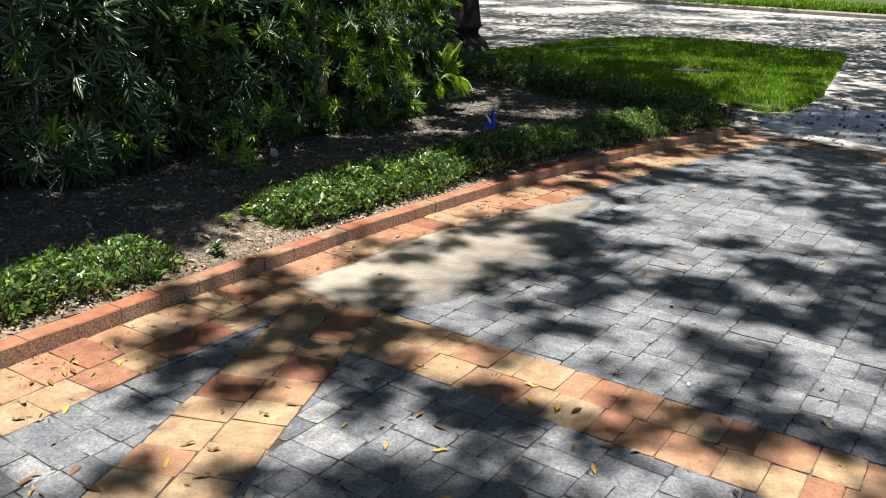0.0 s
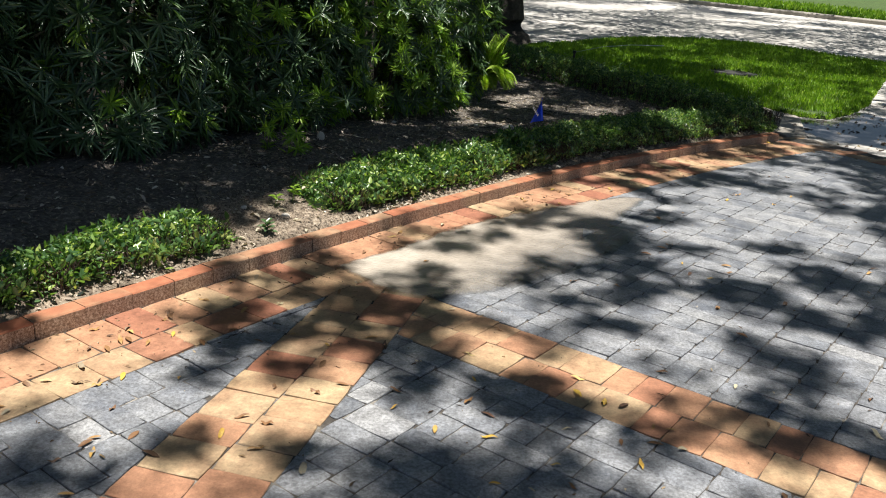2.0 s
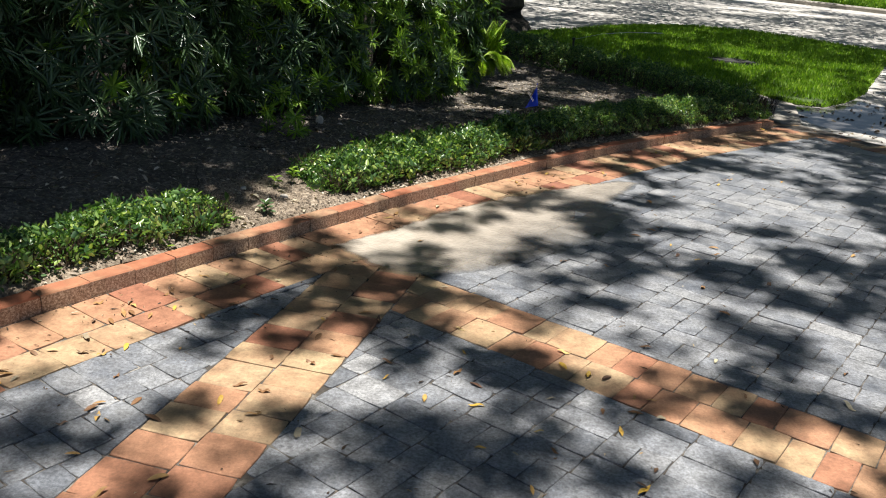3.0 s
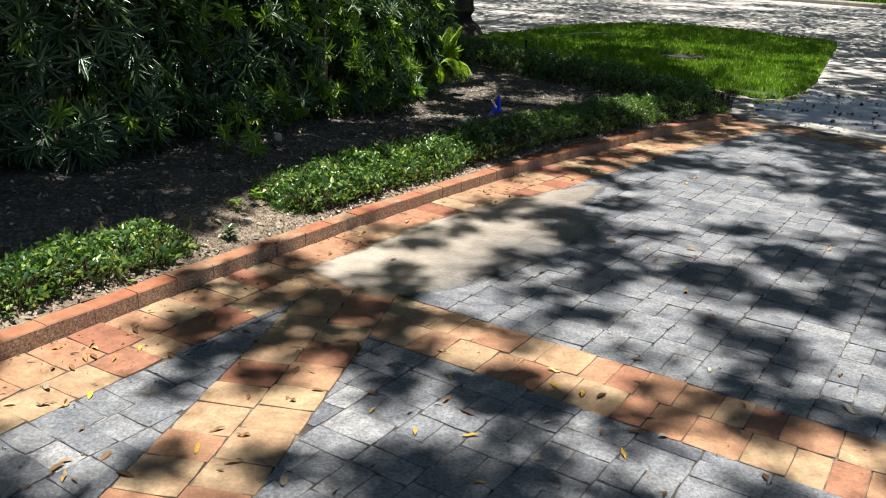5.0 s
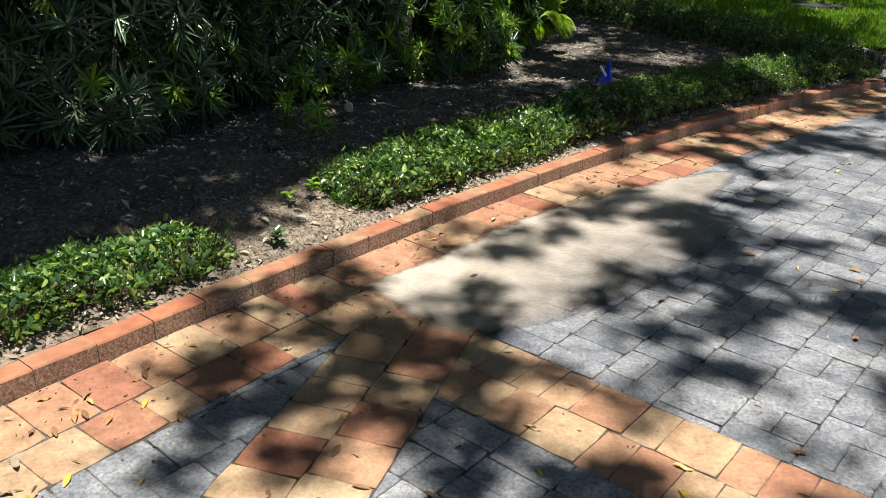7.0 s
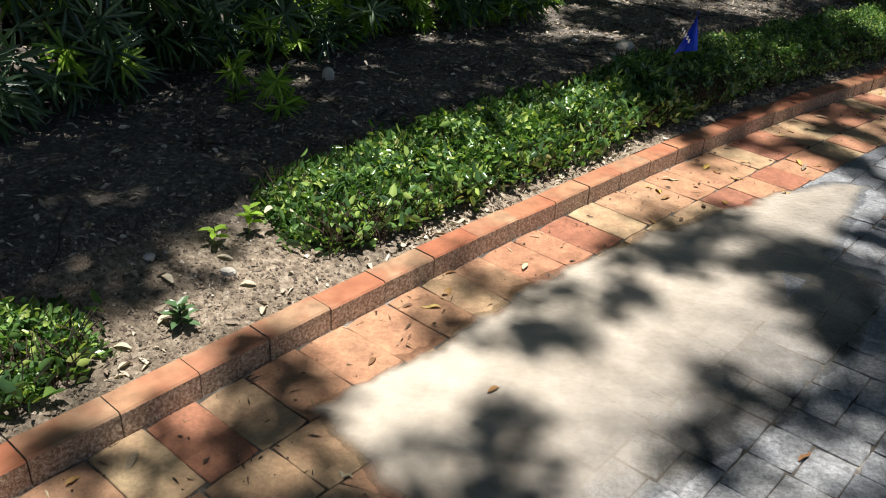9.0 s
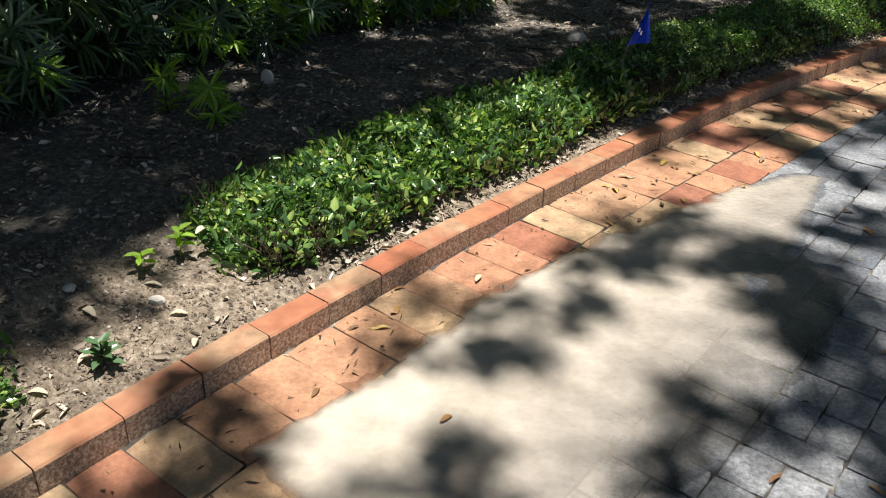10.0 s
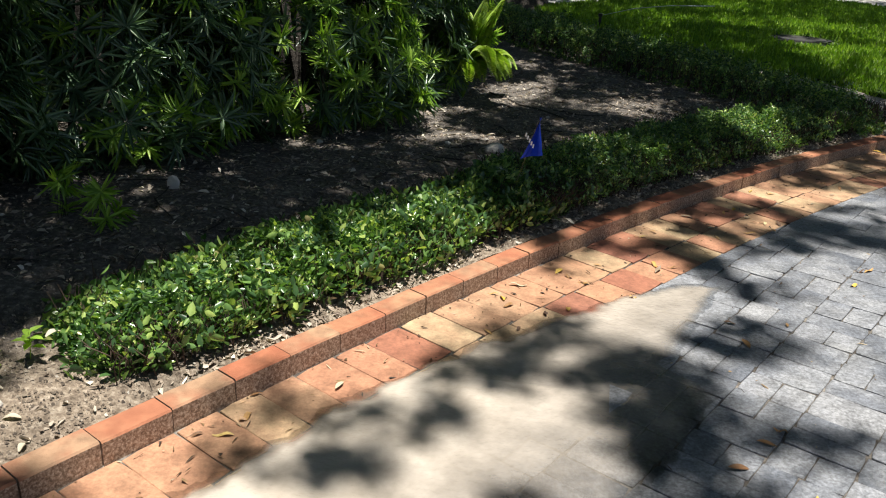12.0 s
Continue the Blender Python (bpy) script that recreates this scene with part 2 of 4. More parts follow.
# ---- mesh helpers ----
def part(name, bm, material, parent=None, label=""):
    me = bpy.data.meshes.new(name)
    bm.to_mesh(me)
    bm.free()
    return put_mesh(name, me, material, parent, label)


def put_mesh(name, me, material, parent=None, label=""):
    if material and not me.materials:
        me.materials.append(material)
    ob = new(name, me)
    ob.parent = parent
    if label:
        ob["label"] = label
    return ob


def raw(name, verts, faces, material, parent=None, label="", smooth=False):
    me = bpy.data.meshes.new(name)
    me.from_pydata([tuple(v) for v in verts], [], [tuple(f) for f in faces])
    if smooth:
        me.polygons.foreach_set("use_smooth", [True] * len(me.polygons))
    return put_mesh(name, me, material, parent, label)


def quads(name, verts, quad_array, material, parent=None, label=""):
    """A mesh of quads from numpy arrays."""
    me = bpy.data.meshes.new(name)
    nq = len(quad_array)
    me.vertices.add(len(verts))
    me.vertices.foreach_set("co", np.asarray(verts, dtype=np.float32).ravel())
    me.loops.add(nq * 4)
    me.loops.foreach_set("vertex_index", np.asarray(quad_array, dtype=np.int32).ravel())
    me.polygons.add(nq)
    me.polygons.foreach_set("loop_start", np.arange(0, nq * 4, 4, dtype=np.int32))
    me.update(calc_edges=True)
    return put_mesh(name, me, material, parent, label)


def unit(a):
    return a / np.maximum(np.linalg.norm(a, axis=1, keepdims=True), 1e-9)


def leaves(pos, way, up, length, width, fold=0.25, droop=0.15):
    """Arrays for leaves that start at pos and run along way; each has six corners and two quads."""
    n = len(pos)
    way = unit(way)
    side = unit(np.cross(way, up))
    nor = np.cross(side, way)
    L, W = np.broadcast_to(length, n)[:, None], np.broadcast_to(width, n)[:, None]
    v = np.empty((n, 6, 3))
    v[:, 0] = pos
    v[:, 1] = pos + way * L * 0.32 + side * W * 0.5 + nor * W * fold
    v[:, 2] = pos + way * L * 0.72 + side * W * 0.40 + nor * (W * fold - L * droop * 0.5)
    v[:, 3] = pos + way * L - nor * L * droop
    v[:, 4] = pos + way * L * 0.72 - side * W * 0.40 + nor * (W * fold - L * droop * 0.5)
    v[:, 5] = pos + way * L * 0.32 - side * W * 0.5 + nor * W * fold
    base = (np.arange(n) * 6)[:, None]
    f = np.concatenate([base + np.array([0, 1, 2, 3]), base + np.array([0, 3, 4, 5])], axis=0)
    return v.reshape(-1, 3), f


def rand_dirs(n, up=0.0):
    d = rng.normal(size=(n, 3))
    d[:, 2] += up
    return unit(d)


def tube_into(bm, pts, radii, sides=6):
    rings = []
    for i, p in enumerate(pts):
        a, b = Vector(pts[max(i - 1, 0)]), Vector(pts[min(i + 1, len(pts) - 1)])
        q = (b - a).to_track_quat("Z", "Y")
        rings.append([bm.verts.new(Vector(p) + q @ Vector((radii[i] * math.cos(k * TAU / sides), radii[i] * math.sin(k * TAU / sides), 0))) for k in range(sides)])
    for r0, r1 in zip(rings, rings[1:]):
        for k in range(sides):
            bm.faces.new((r0[k], r0[(k + 1) % sides], r1[(k + 1) % sides], r1[k]))
    bm.faces.new(rings[0][::-1])
    bm.faces.new(rings[-1])


# ---- plan ----
def rise(y):
    """The ground climbs gently towards the street."""
    return 0.03 * max(0.0, min(y, 70) - 9.0)


# the foot of the brick edging, seen from above
EDGE_Y = np.array([-1.0, 0.9, 2.775, 3.043, 3.459, 3.852, 4.29, 4.674, 5.07, 5.432, 5.82, 6.163, 6.81, 7.349, 8.068, 8.659, 9.296])
EDGE_X = np.array([-3.84, -2.75, -1.693, -1.543, -1.318, -1.09, -0.845, -0.59, -0.345, -0.087, 0.17, 0.34, 0.847, 1.262, 1.957, 2.478, 3.065])
EDGE_FIT = np.polyfit(EDGE_Y, EDGE_X, 4)
_y = np.linspace(-1.6, 9.30, 1200)
_x = np.polyval(EDGE_FIT, _y)
_s = np.concatenate([[0], np.cumsum(np.hypot(np.diff(_x), np.diff(_y)))])
EDGE_LEN = float(_s[-1])


def edge_at(s, q=0.0):
    """A point s metres along the edging's foot, q metres out over the driveway, and the way along it."""
    y = np.interp(s, _s, _y)
    dx = np.polyval(np.polyder(EDGE_FIT), y)
    k = 1 / math.hypot(dx, 1)
    tx, ty = dx * k, k
    x = np.interp(s, _s, _x)
    if s < 0 or s > EDGE_LEN:
        over = s if s < 0 else s - EDGE_LEN
        x, y = x + tx * over, y + ty * over
    return x + ty * q, y - tx * q, tx, ty


def edge_of(x, y):
    """How far along the edging (s) and out over the driveway (q) a point lies."""
    i = int(np.argmin((_x - x) ** 2 + (_y - y) ** 2))
    dx = np.polyval(np.polyder(EDGE_FIT), _y[i])
    k = 1 / math.hypot(dx, 1)
    return float(_s[i]), float((x - _x[i]) * k - (y - _y[i]) * dx * k)


def clip(poly, p, n):
    """Keeps the part of a convex polygon on the side of p that n points to."""
    out = []
    for i, a in enumerate(poly):
        b = poly[(i + 1) % len(poly)]
        da = (a[0] - p[0]) * n[0] + (a[1] - p[1]) * n[1]
        db = (b[0] - p[0]) * n[0] + (b[1] - p[1]) * n[1]
        if da >= 0:
            out.append(a)
        if da * db < 0:
            k = da / (da - db)
            out.append((a[0] + (b[0] - a[0]) * k, a[1] + (b[1] - a[1]) * k))
    return out


def area(poly):
    return 0.5 * sum(a[0] * b[1] - b[0] * a[1] for a, b in zip(poly, poly[1:] + poly[:1]))


def shrink(poly, d):
    n = len(poly)
    out = list(poly)
    for i in range(n):
        a, b = poly[i], poly[(i + 1) % n]
        l = math.hypot(b[0] - a[0], b[1] - a[1])
        if l < 1e-6:
            continue
        nx, ny = -(b[1] - a[1]) / l, (b[0] - a[0]) / l
        out = clip(out, (a[0] + nx * d, a[1] + ny * d), (nx, ny))
    return out


BAND = 0.50
B_DIR = (0.16, 0.987)
B_LEFT, B_RIGHT = (-0.837, 2.707), (-0.395, 2.622)
C_DIR = (0.857, -0.515)
C_UP, C_LOW = (0.888, 2.955), (0.333, 2.762)
F_POINT, F_DIR, F_OUT = (3.03, 9.19), (0.615, -0.788), (0.788, 0.615)
D_DIR, D_OUT = (0.530, 0.848), (0.848, -0.530)


def right_of(d):
    return (d[1], -d[0])


def left_of(d):
    return (-d[1], d[0])


def off_band(poly):
    cx, cy = sum(p[0] for p in poly) / len(poly), sum(p[1] for p in poly) / len(poly)
    s, q = edge_of(cx, cy)
    x, y, tx, ty = edge_at(s, BAND)
    return clip(poly, (x, y), (ty, -tx))


# ---- ground, road, lawn, apron ----
def sheet(name, outline_fn, nx, ny, material, x0, x1, y0, y1, dz, label, category):
    verts, faces = [], []
    for j in range(ny + 1):
        for i in range(nx + 1):
            x, y = x0 + (x1 - x0) * i / nx, y0 + (y1 - y0) * j / ny
            verts.append((x, y, outline_fn(x, y) + dz))
    for j in range(ny):
        for i in range(nx):
            a = j * (nx + 1) + i
            faces.append((a, a + 1, a + nx + 2, a + nx + 1))
    ob = raw(name, verts, faces, material, smooth=True)
    return tagged(ob, label, category, kind="structure")


def slab(name, pts, top, thick, material, parent=None, label=""):
    """A flat slab over a convex or concave outline, following the ground."""
    bm = bmesh.new()
    up = [bm.verts.new((x, y, rise(y) + top)) for x, y in pts]
    lo = [bm.verts.new((x, y, rise(y) + top - thick)) for x, y in pts]
    bm.faces.new(up)
    n = len(pts)
    for i in range(n):
        bm.faces.new((up[i], lo[i], lo[(i + 1) % n], up[(i + 1) % n]))
    bmesh.ops.recalc_face_normals(bm, faces=bm.faces)
    bmesh.ops.triangulate(bm, faces=[f for f in bm.faces if len(f.verts) > 4])
    return part(name, bm, material, parent, label)


sheet("ground", lambda x, y: rise(y), 60, 120, M_TURF, -150, 150, -100, 200, -0.09, "green turf ground reaching far past the street", "ground")
ROAD = [(-60, 17.0), (-4, 16.4), (0.3, 15.9), (1.0, 13.5), (2.0, 11.8), (2.7, 10.4), (3.1, 9.5), (3.37, 9.455), (4.385, 8.155), (5.95, 6.15), (9, 9), (14, 15), (30, 8), (45, 2), (45, 5.5), (13.44, 30.0), (5.33, 36.3), (-60, 87)]
road = slab("road", ROAD, -0.012, 0.06, M_CONC)
tagged(road, "pale sunlit concrete street and driveway apron with tree shade", "street", kind="structure")
kerb = new("kerb")
tagged(kerb, "weathered concrete kerb along the far side of the street", "kerb", kind="structure")
KD = Vector((8.11, -6.3)).normalized()
for i in range(26):
    bm = bmesh.new()
    a = Vector((5.33, 36.3)) + KD * (i * 3.0 - 36.0)
    b = a + KD * 2.985
    side = Vector((-KD.y, KD.x))
    prof = ((0.0, -0.05), (0.0, 0.10), (0.03, 0.14), (0.30, 0.15), (0.30, -0.05))
    ra = [bm.verts.new((*(a - side * (-u)), rise(a.y) + z)) for u, z in prof]
    rb = [bm.verts.new((*(b - side * (-u)), rise(b.y) + z)) for u, z in prof]
    for k in range(4):
        bm.faces.new((ra[k], ra[k + 1], rb[k + 1], rb[k]))
    bm.faces.new(ra[::-1])
    bm.faces.new(rb)
    part("kerb_stone", bm, M_KERB, kerb)

LAWN = [(3.42, 11.1), (3.62, 10.88), (4.0, 10.82), (4.4, 11.3), (4.72, 11.8), (4.95, 12.2), (5.3, 13.0), (6.05, 14.7), (7.2, 17.2), (7.33, 17.6), (7.3, 17.9), (7.1, 18.12), (6.67, 18.4), (6.2, 19.0), (5.68, 19.6), (4.8, 19.95), (3.82, 20.04), (2.7, 19.3), (1.72, 18.36), (0.9, 17.1), (-0.1, 15.9), (0.05, 15.4), (1.35, 13.3), (2.62, 12.0), (3.3, 11.4)]


def inside(pts, x, y):
    c = False
    for (ax, ay), (bx, by) in zip(pts, pts[1:] + pts[:1]):
        if (ay > y) != (by > y) and x < (bx - ax) * (y - ay) / (by - ay) + ax:
            c = not c
    return c


lawn = slab("lawn", LAWN, 0.035, 0.1, M_TURF)
tagged(lawn, "lush green lawn island beside the street", "lawn", kind="structure")


def blades(name, spots, height, width, label):
    spots = np.array(spots)
    n = len(spots)
    lean = rng.normal(size=(n, 3)) * 0.35
    lean[:, 2] = 1
    v, f = leaves(spots, lean, rand_dirs(n), height * rng.uniform(0.6, 1.25, n), width, 0.1, 0.2)
    ob = quads(name, v, f, M_GRASS)
    return tagged(ob, label, "grass", kind="stuff")


spots = []
while len(spots) < 42000:
    x, y = rng.uniform(-0.2, 7.4), rng.uniform(11.1, 20.1)
    if inside(LAWN, x, y) and (x - 3.55) ** 2 / 0.19 + (y - 14.25) ** 2 / 0.22 > 1:
        spots.append((x, y, rise(y) + 0.03))
for (ax, ay), (bx, by) in zip(LAWN, LAWN[1:] + LAWN[:1]):
    # tufts that hang over the lawn's edge
    for _ in range(int(math.dist((ax, ay), (bx, by)) * 260)):
        k = rng.uniform()
        spots.append((ax + (bx - ax) * k + rng.normal(0, 0.022), ay + (by - ay) * k + rng.normal(0, 0.022), rise(ay + (by - ay) * k) - 0.005))
blades("lawn_grass", spots, 0.075, 0.016, "dense bright green grass blades, partly in tree shade")
far = []
while len(far) < 16000:
    k, d = rng.uniform(-4, 34), rng.uniform(0.35, 9)
    p = Vector((5.33, 36.3)) + KD * k + Vector((-KD.y, KD.x)) * d
    far.append((p.x, p.y, rise(p.y) - 0.02))
spots = far
blades("verge_grass", spots, 0.2, 0.05, "sunlit grass verge across the street")
walk_strip = slab("path_strip", [(-0.6, 15.6), (0.9, 13.2), (1.8, 11.75), (2.4, 10.9), (2.85, 9.9), (3.12, 9.45), (3.36, 9.50), (3.62, 10.7), (3.60, 11.1), (3.38, 11.5), (2.93, 12.2), (1.81, 13.4), (0.45, 15.6)], 0.006, 0.05, M_KERB)
tagged(walk_strip, "narrow weathered concrete strip between lawn and hedge", "path", kind="structure")

# ---- planting bed ----


def bed_z(x, y):
    s, q = edge_of(x, y)
    d = max(0.0, -q - 0.1)
    # the bed falls off again towards the strip beside the lawn
    outer = (3.2 - x) * 0.848 + (9.6 - y) * 0.53
    h = 0.062 + (0.165 - 0.04 * min(1.0, max(0.0, y - 6.6))) * min(1.0, d / 0.85) ** 0.8 * min(1.0, max(0.0, outer) / 1.2)
    h += 0.02 * noise.noise((x * 2.1, y * 2.1, 0)) + 0.012 * noise.noise((x * 9, y * 9, 3)) + 0.009 * noise.noise((x * 26, y * 26, 5))
    return h + 0.6 * rise(y)


verts, faces = [], []
NS, NQ = 210, 110
for i in range(NS + 1):
    s = 0.3 + (EDGE_LEN - 0.35) * i / NS
    for j in range(NQ + 1):
        k = j / NQ
        x, y, tx, ty = edge_at(s, -0.10)
        # rows fan back from the edging to a line beyond the shrubs
        bx, by = -9.5 + 10.2 * (i / NS) ** 1.3, 1.0 + 16.5 * (i / NS)
        u = k ** 2.2
        px, py = x + (bx - x) * u, y + (by - y) * u
        verts.append((px, py, bed_z(px, py)))
for i in range(NS):
    for j in range(NQ):
        a = i * (NQ + 1) + j
        faces.append((a, a + 1, a + NQ + 2, a + NQ + 1))
bed = raw("bed_soil", verts, faces, M_SOIL, smooth=True)
# bare soil mask: sandy strip by the edging, and the gap with sunlight painted in
bare = []
for x, y, _ in verts:
    s, q = edge_of(x, y)
    wob = 0.12 * noise.noise((x * 3, y * 3, 1.1)) + 0.07 * noise.noise((x * 11, y * 11, 2.1))
    gap = math.hypot((s - edge_of(-1.03, 4.0)[0]) / 0.75, (q + 0.25) / 0.36)
    strip = ((q + 0.24) / 0.08 + 4 * wob) * (1.0 if y < 6.2 else 0.35)
    bare.append(min(1.0, max(0.0, strip, (1.12 - gap + 1.5 * wob) / 0.3)))
at = bed.data.attributes.new("bare", "FLOAT", "POINT")
at.data.foreach_set("value", bare)
del bare
tagged(bed, "dark mulched soil of a raised planting bed", "soil", kind="structure")
del verts, faces

# ---- brick edging ----
edging = new("brick_edging")
tagged(edging, "low row of red clay edging bricks along the driveway", "edging")
EB = 0.2295
s0 = edge_of(-0.59, 4.674)[0] % EB
count = int((EDGE_LEN - s0) / EB)
for i in range(-1, count):
    a, b = s0 + i * EB + 0.002, s0 + (i + 1) * EB - 0.002
    if a < 0:
        continue
    top = 0.078 + rng.uniform(-0.003, 0.003)
    j0, j1 = rng.uniform(-0.003, 0.003, 2)
    bm = bmesh.new()
    ring = []
    for s, jj in ((a, j0), (b, j1)):
        for q, z in ((0.0, -0.06), (0.0, top - 0.006), (-0.006, top), (-0.094, top), (-0.1, top - 0.006), (-0.1, -0.06)):
            x, y, _, _ = edge_at(s, q + jj)
            ring.append(bm.verts.new((x, y, z)))
    for k in range(5):
        bm.faces.new((ring[k], ring[k + 6], ring[k + 7], ring[k + 1]))
    bm.faces.new(ring[:6])
    bm.faces.new(ring[6:][::-1])
    bmesh.ops.recalc_face_normals(bm, faces=bm.faces)
    part("brick", bm, M_EDGE, edging)
del ring

# ---- unseen tree added for shade: trunk behind shrubs, limbs and sprays over driveway ----
# ground spots that the added leaf sprays shade, and spots they leave sunlit
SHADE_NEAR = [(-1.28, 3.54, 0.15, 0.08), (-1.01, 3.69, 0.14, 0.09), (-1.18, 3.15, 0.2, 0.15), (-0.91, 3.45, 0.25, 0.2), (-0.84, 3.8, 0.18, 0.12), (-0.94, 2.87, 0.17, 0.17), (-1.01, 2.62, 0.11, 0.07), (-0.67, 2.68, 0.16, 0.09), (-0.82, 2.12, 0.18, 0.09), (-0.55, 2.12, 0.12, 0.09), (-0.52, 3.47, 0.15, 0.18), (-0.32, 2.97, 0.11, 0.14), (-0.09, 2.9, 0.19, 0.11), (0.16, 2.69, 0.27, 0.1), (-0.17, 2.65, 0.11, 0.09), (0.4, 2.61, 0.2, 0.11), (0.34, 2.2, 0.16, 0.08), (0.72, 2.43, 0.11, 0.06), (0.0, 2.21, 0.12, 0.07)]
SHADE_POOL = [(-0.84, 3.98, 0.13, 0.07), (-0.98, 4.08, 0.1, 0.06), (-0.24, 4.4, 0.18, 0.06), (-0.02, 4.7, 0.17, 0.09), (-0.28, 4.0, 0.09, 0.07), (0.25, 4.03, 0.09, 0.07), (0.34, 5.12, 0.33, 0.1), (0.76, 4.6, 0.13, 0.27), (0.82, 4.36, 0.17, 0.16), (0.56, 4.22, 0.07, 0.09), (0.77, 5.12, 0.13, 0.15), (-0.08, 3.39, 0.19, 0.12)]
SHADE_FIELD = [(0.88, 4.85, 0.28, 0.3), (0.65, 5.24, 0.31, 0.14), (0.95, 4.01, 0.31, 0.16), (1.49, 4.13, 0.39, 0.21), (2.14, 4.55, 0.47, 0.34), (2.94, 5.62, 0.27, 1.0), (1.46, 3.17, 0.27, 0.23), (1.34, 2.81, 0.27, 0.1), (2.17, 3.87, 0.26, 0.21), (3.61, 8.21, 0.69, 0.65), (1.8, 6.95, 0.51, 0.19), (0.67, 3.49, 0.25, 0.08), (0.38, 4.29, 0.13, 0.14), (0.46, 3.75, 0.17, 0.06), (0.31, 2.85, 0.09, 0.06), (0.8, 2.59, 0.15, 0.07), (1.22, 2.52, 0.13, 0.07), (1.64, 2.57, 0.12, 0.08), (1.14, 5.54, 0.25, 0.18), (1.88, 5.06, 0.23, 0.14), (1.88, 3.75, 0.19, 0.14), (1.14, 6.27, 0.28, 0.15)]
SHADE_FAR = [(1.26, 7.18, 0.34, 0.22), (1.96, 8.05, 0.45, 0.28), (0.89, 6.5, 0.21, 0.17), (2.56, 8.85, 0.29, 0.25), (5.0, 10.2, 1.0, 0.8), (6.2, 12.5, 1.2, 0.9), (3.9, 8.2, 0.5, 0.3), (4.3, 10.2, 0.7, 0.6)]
# the feet of the shrubs along the bed, where the crown is thinned
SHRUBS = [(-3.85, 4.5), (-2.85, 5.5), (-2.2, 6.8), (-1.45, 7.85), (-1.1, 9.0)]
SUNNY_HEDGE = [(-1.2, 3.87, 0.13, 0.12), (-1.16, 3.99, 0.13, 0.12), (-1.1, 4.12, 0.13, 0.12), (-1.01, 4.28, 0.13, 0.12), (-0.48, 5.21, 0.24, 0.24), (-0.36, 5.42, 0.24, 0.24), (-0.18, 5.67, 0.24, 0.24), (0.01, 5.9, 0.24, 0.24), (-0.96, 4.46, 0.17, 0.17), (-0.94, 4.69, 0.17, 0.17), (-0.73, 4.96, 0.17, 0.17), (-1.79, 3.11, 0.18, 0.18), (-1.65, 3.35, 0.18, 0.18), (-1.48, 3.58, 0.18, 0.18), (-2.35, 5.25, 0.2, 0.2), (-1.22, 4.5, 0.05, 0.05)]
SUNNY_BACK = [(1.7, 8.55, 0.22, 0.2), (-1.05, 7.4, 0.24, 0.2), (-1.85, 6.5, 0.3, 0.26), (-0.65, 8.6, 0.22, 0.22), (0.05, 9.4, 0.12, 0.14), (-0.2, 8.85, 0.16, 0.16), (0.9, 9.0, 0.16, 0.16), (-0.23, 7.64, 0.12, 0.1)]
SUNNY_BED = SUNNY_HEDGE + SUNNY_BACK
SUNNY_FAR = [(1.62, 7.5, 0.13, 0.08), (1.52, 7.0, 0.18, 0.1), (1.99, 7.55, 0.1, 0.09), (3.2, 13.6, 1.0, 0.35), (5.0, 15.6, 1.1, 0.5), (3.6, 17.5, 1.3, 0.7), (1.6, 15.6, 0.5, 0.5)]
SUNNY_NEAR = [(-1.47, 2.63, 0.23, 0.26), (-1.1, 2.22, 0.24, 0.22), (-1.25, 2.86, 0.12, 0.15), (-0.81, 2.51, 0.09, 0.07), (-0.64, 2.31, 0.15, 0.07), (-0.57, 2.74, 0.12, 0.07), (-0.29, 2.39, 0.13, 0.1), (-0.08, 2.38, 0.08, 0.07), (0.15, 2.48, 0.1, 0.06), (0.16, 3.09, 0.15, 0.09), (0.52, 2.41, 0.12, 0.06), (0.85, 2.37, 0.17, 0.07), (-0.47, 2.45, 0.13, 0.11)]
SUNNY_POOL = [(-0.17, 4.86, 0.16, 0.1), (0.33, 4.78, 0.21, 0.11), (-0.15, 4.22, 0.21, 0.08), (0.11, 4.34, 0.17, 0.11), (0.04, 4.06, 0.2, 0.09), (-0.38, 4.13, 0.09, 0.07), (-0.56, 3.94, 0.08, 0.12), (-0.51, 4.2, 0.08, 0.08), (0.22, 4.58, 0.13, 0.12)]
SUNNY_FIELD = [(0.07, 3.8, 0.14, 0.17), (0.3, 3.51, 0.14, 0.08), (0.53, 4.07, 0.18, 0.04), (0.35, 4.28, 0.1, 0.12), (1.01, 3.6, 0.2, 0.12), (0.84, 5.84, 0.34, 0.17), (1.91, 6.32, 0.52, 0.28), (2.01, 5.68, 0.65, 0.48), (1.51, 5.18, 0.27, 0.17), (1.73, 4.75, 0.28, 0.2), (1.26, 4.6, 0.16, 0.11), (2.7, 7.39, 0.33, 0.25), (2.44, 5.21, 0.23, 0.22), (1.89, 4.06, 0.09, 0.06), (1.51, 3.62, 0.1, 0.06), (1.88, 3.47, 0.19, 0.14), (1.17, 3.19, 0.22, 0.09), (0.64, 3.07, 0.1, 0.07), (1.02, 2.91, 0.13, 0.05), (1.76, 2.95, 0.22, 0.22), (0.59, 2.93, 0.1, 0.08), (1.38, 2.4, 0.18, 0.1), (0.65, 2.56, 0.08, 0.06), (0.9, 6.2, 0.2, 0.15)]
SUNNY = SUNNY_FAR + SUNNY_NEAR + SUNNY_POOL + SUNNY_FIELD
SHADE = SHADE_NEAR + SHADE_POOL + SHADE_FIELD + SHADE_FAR


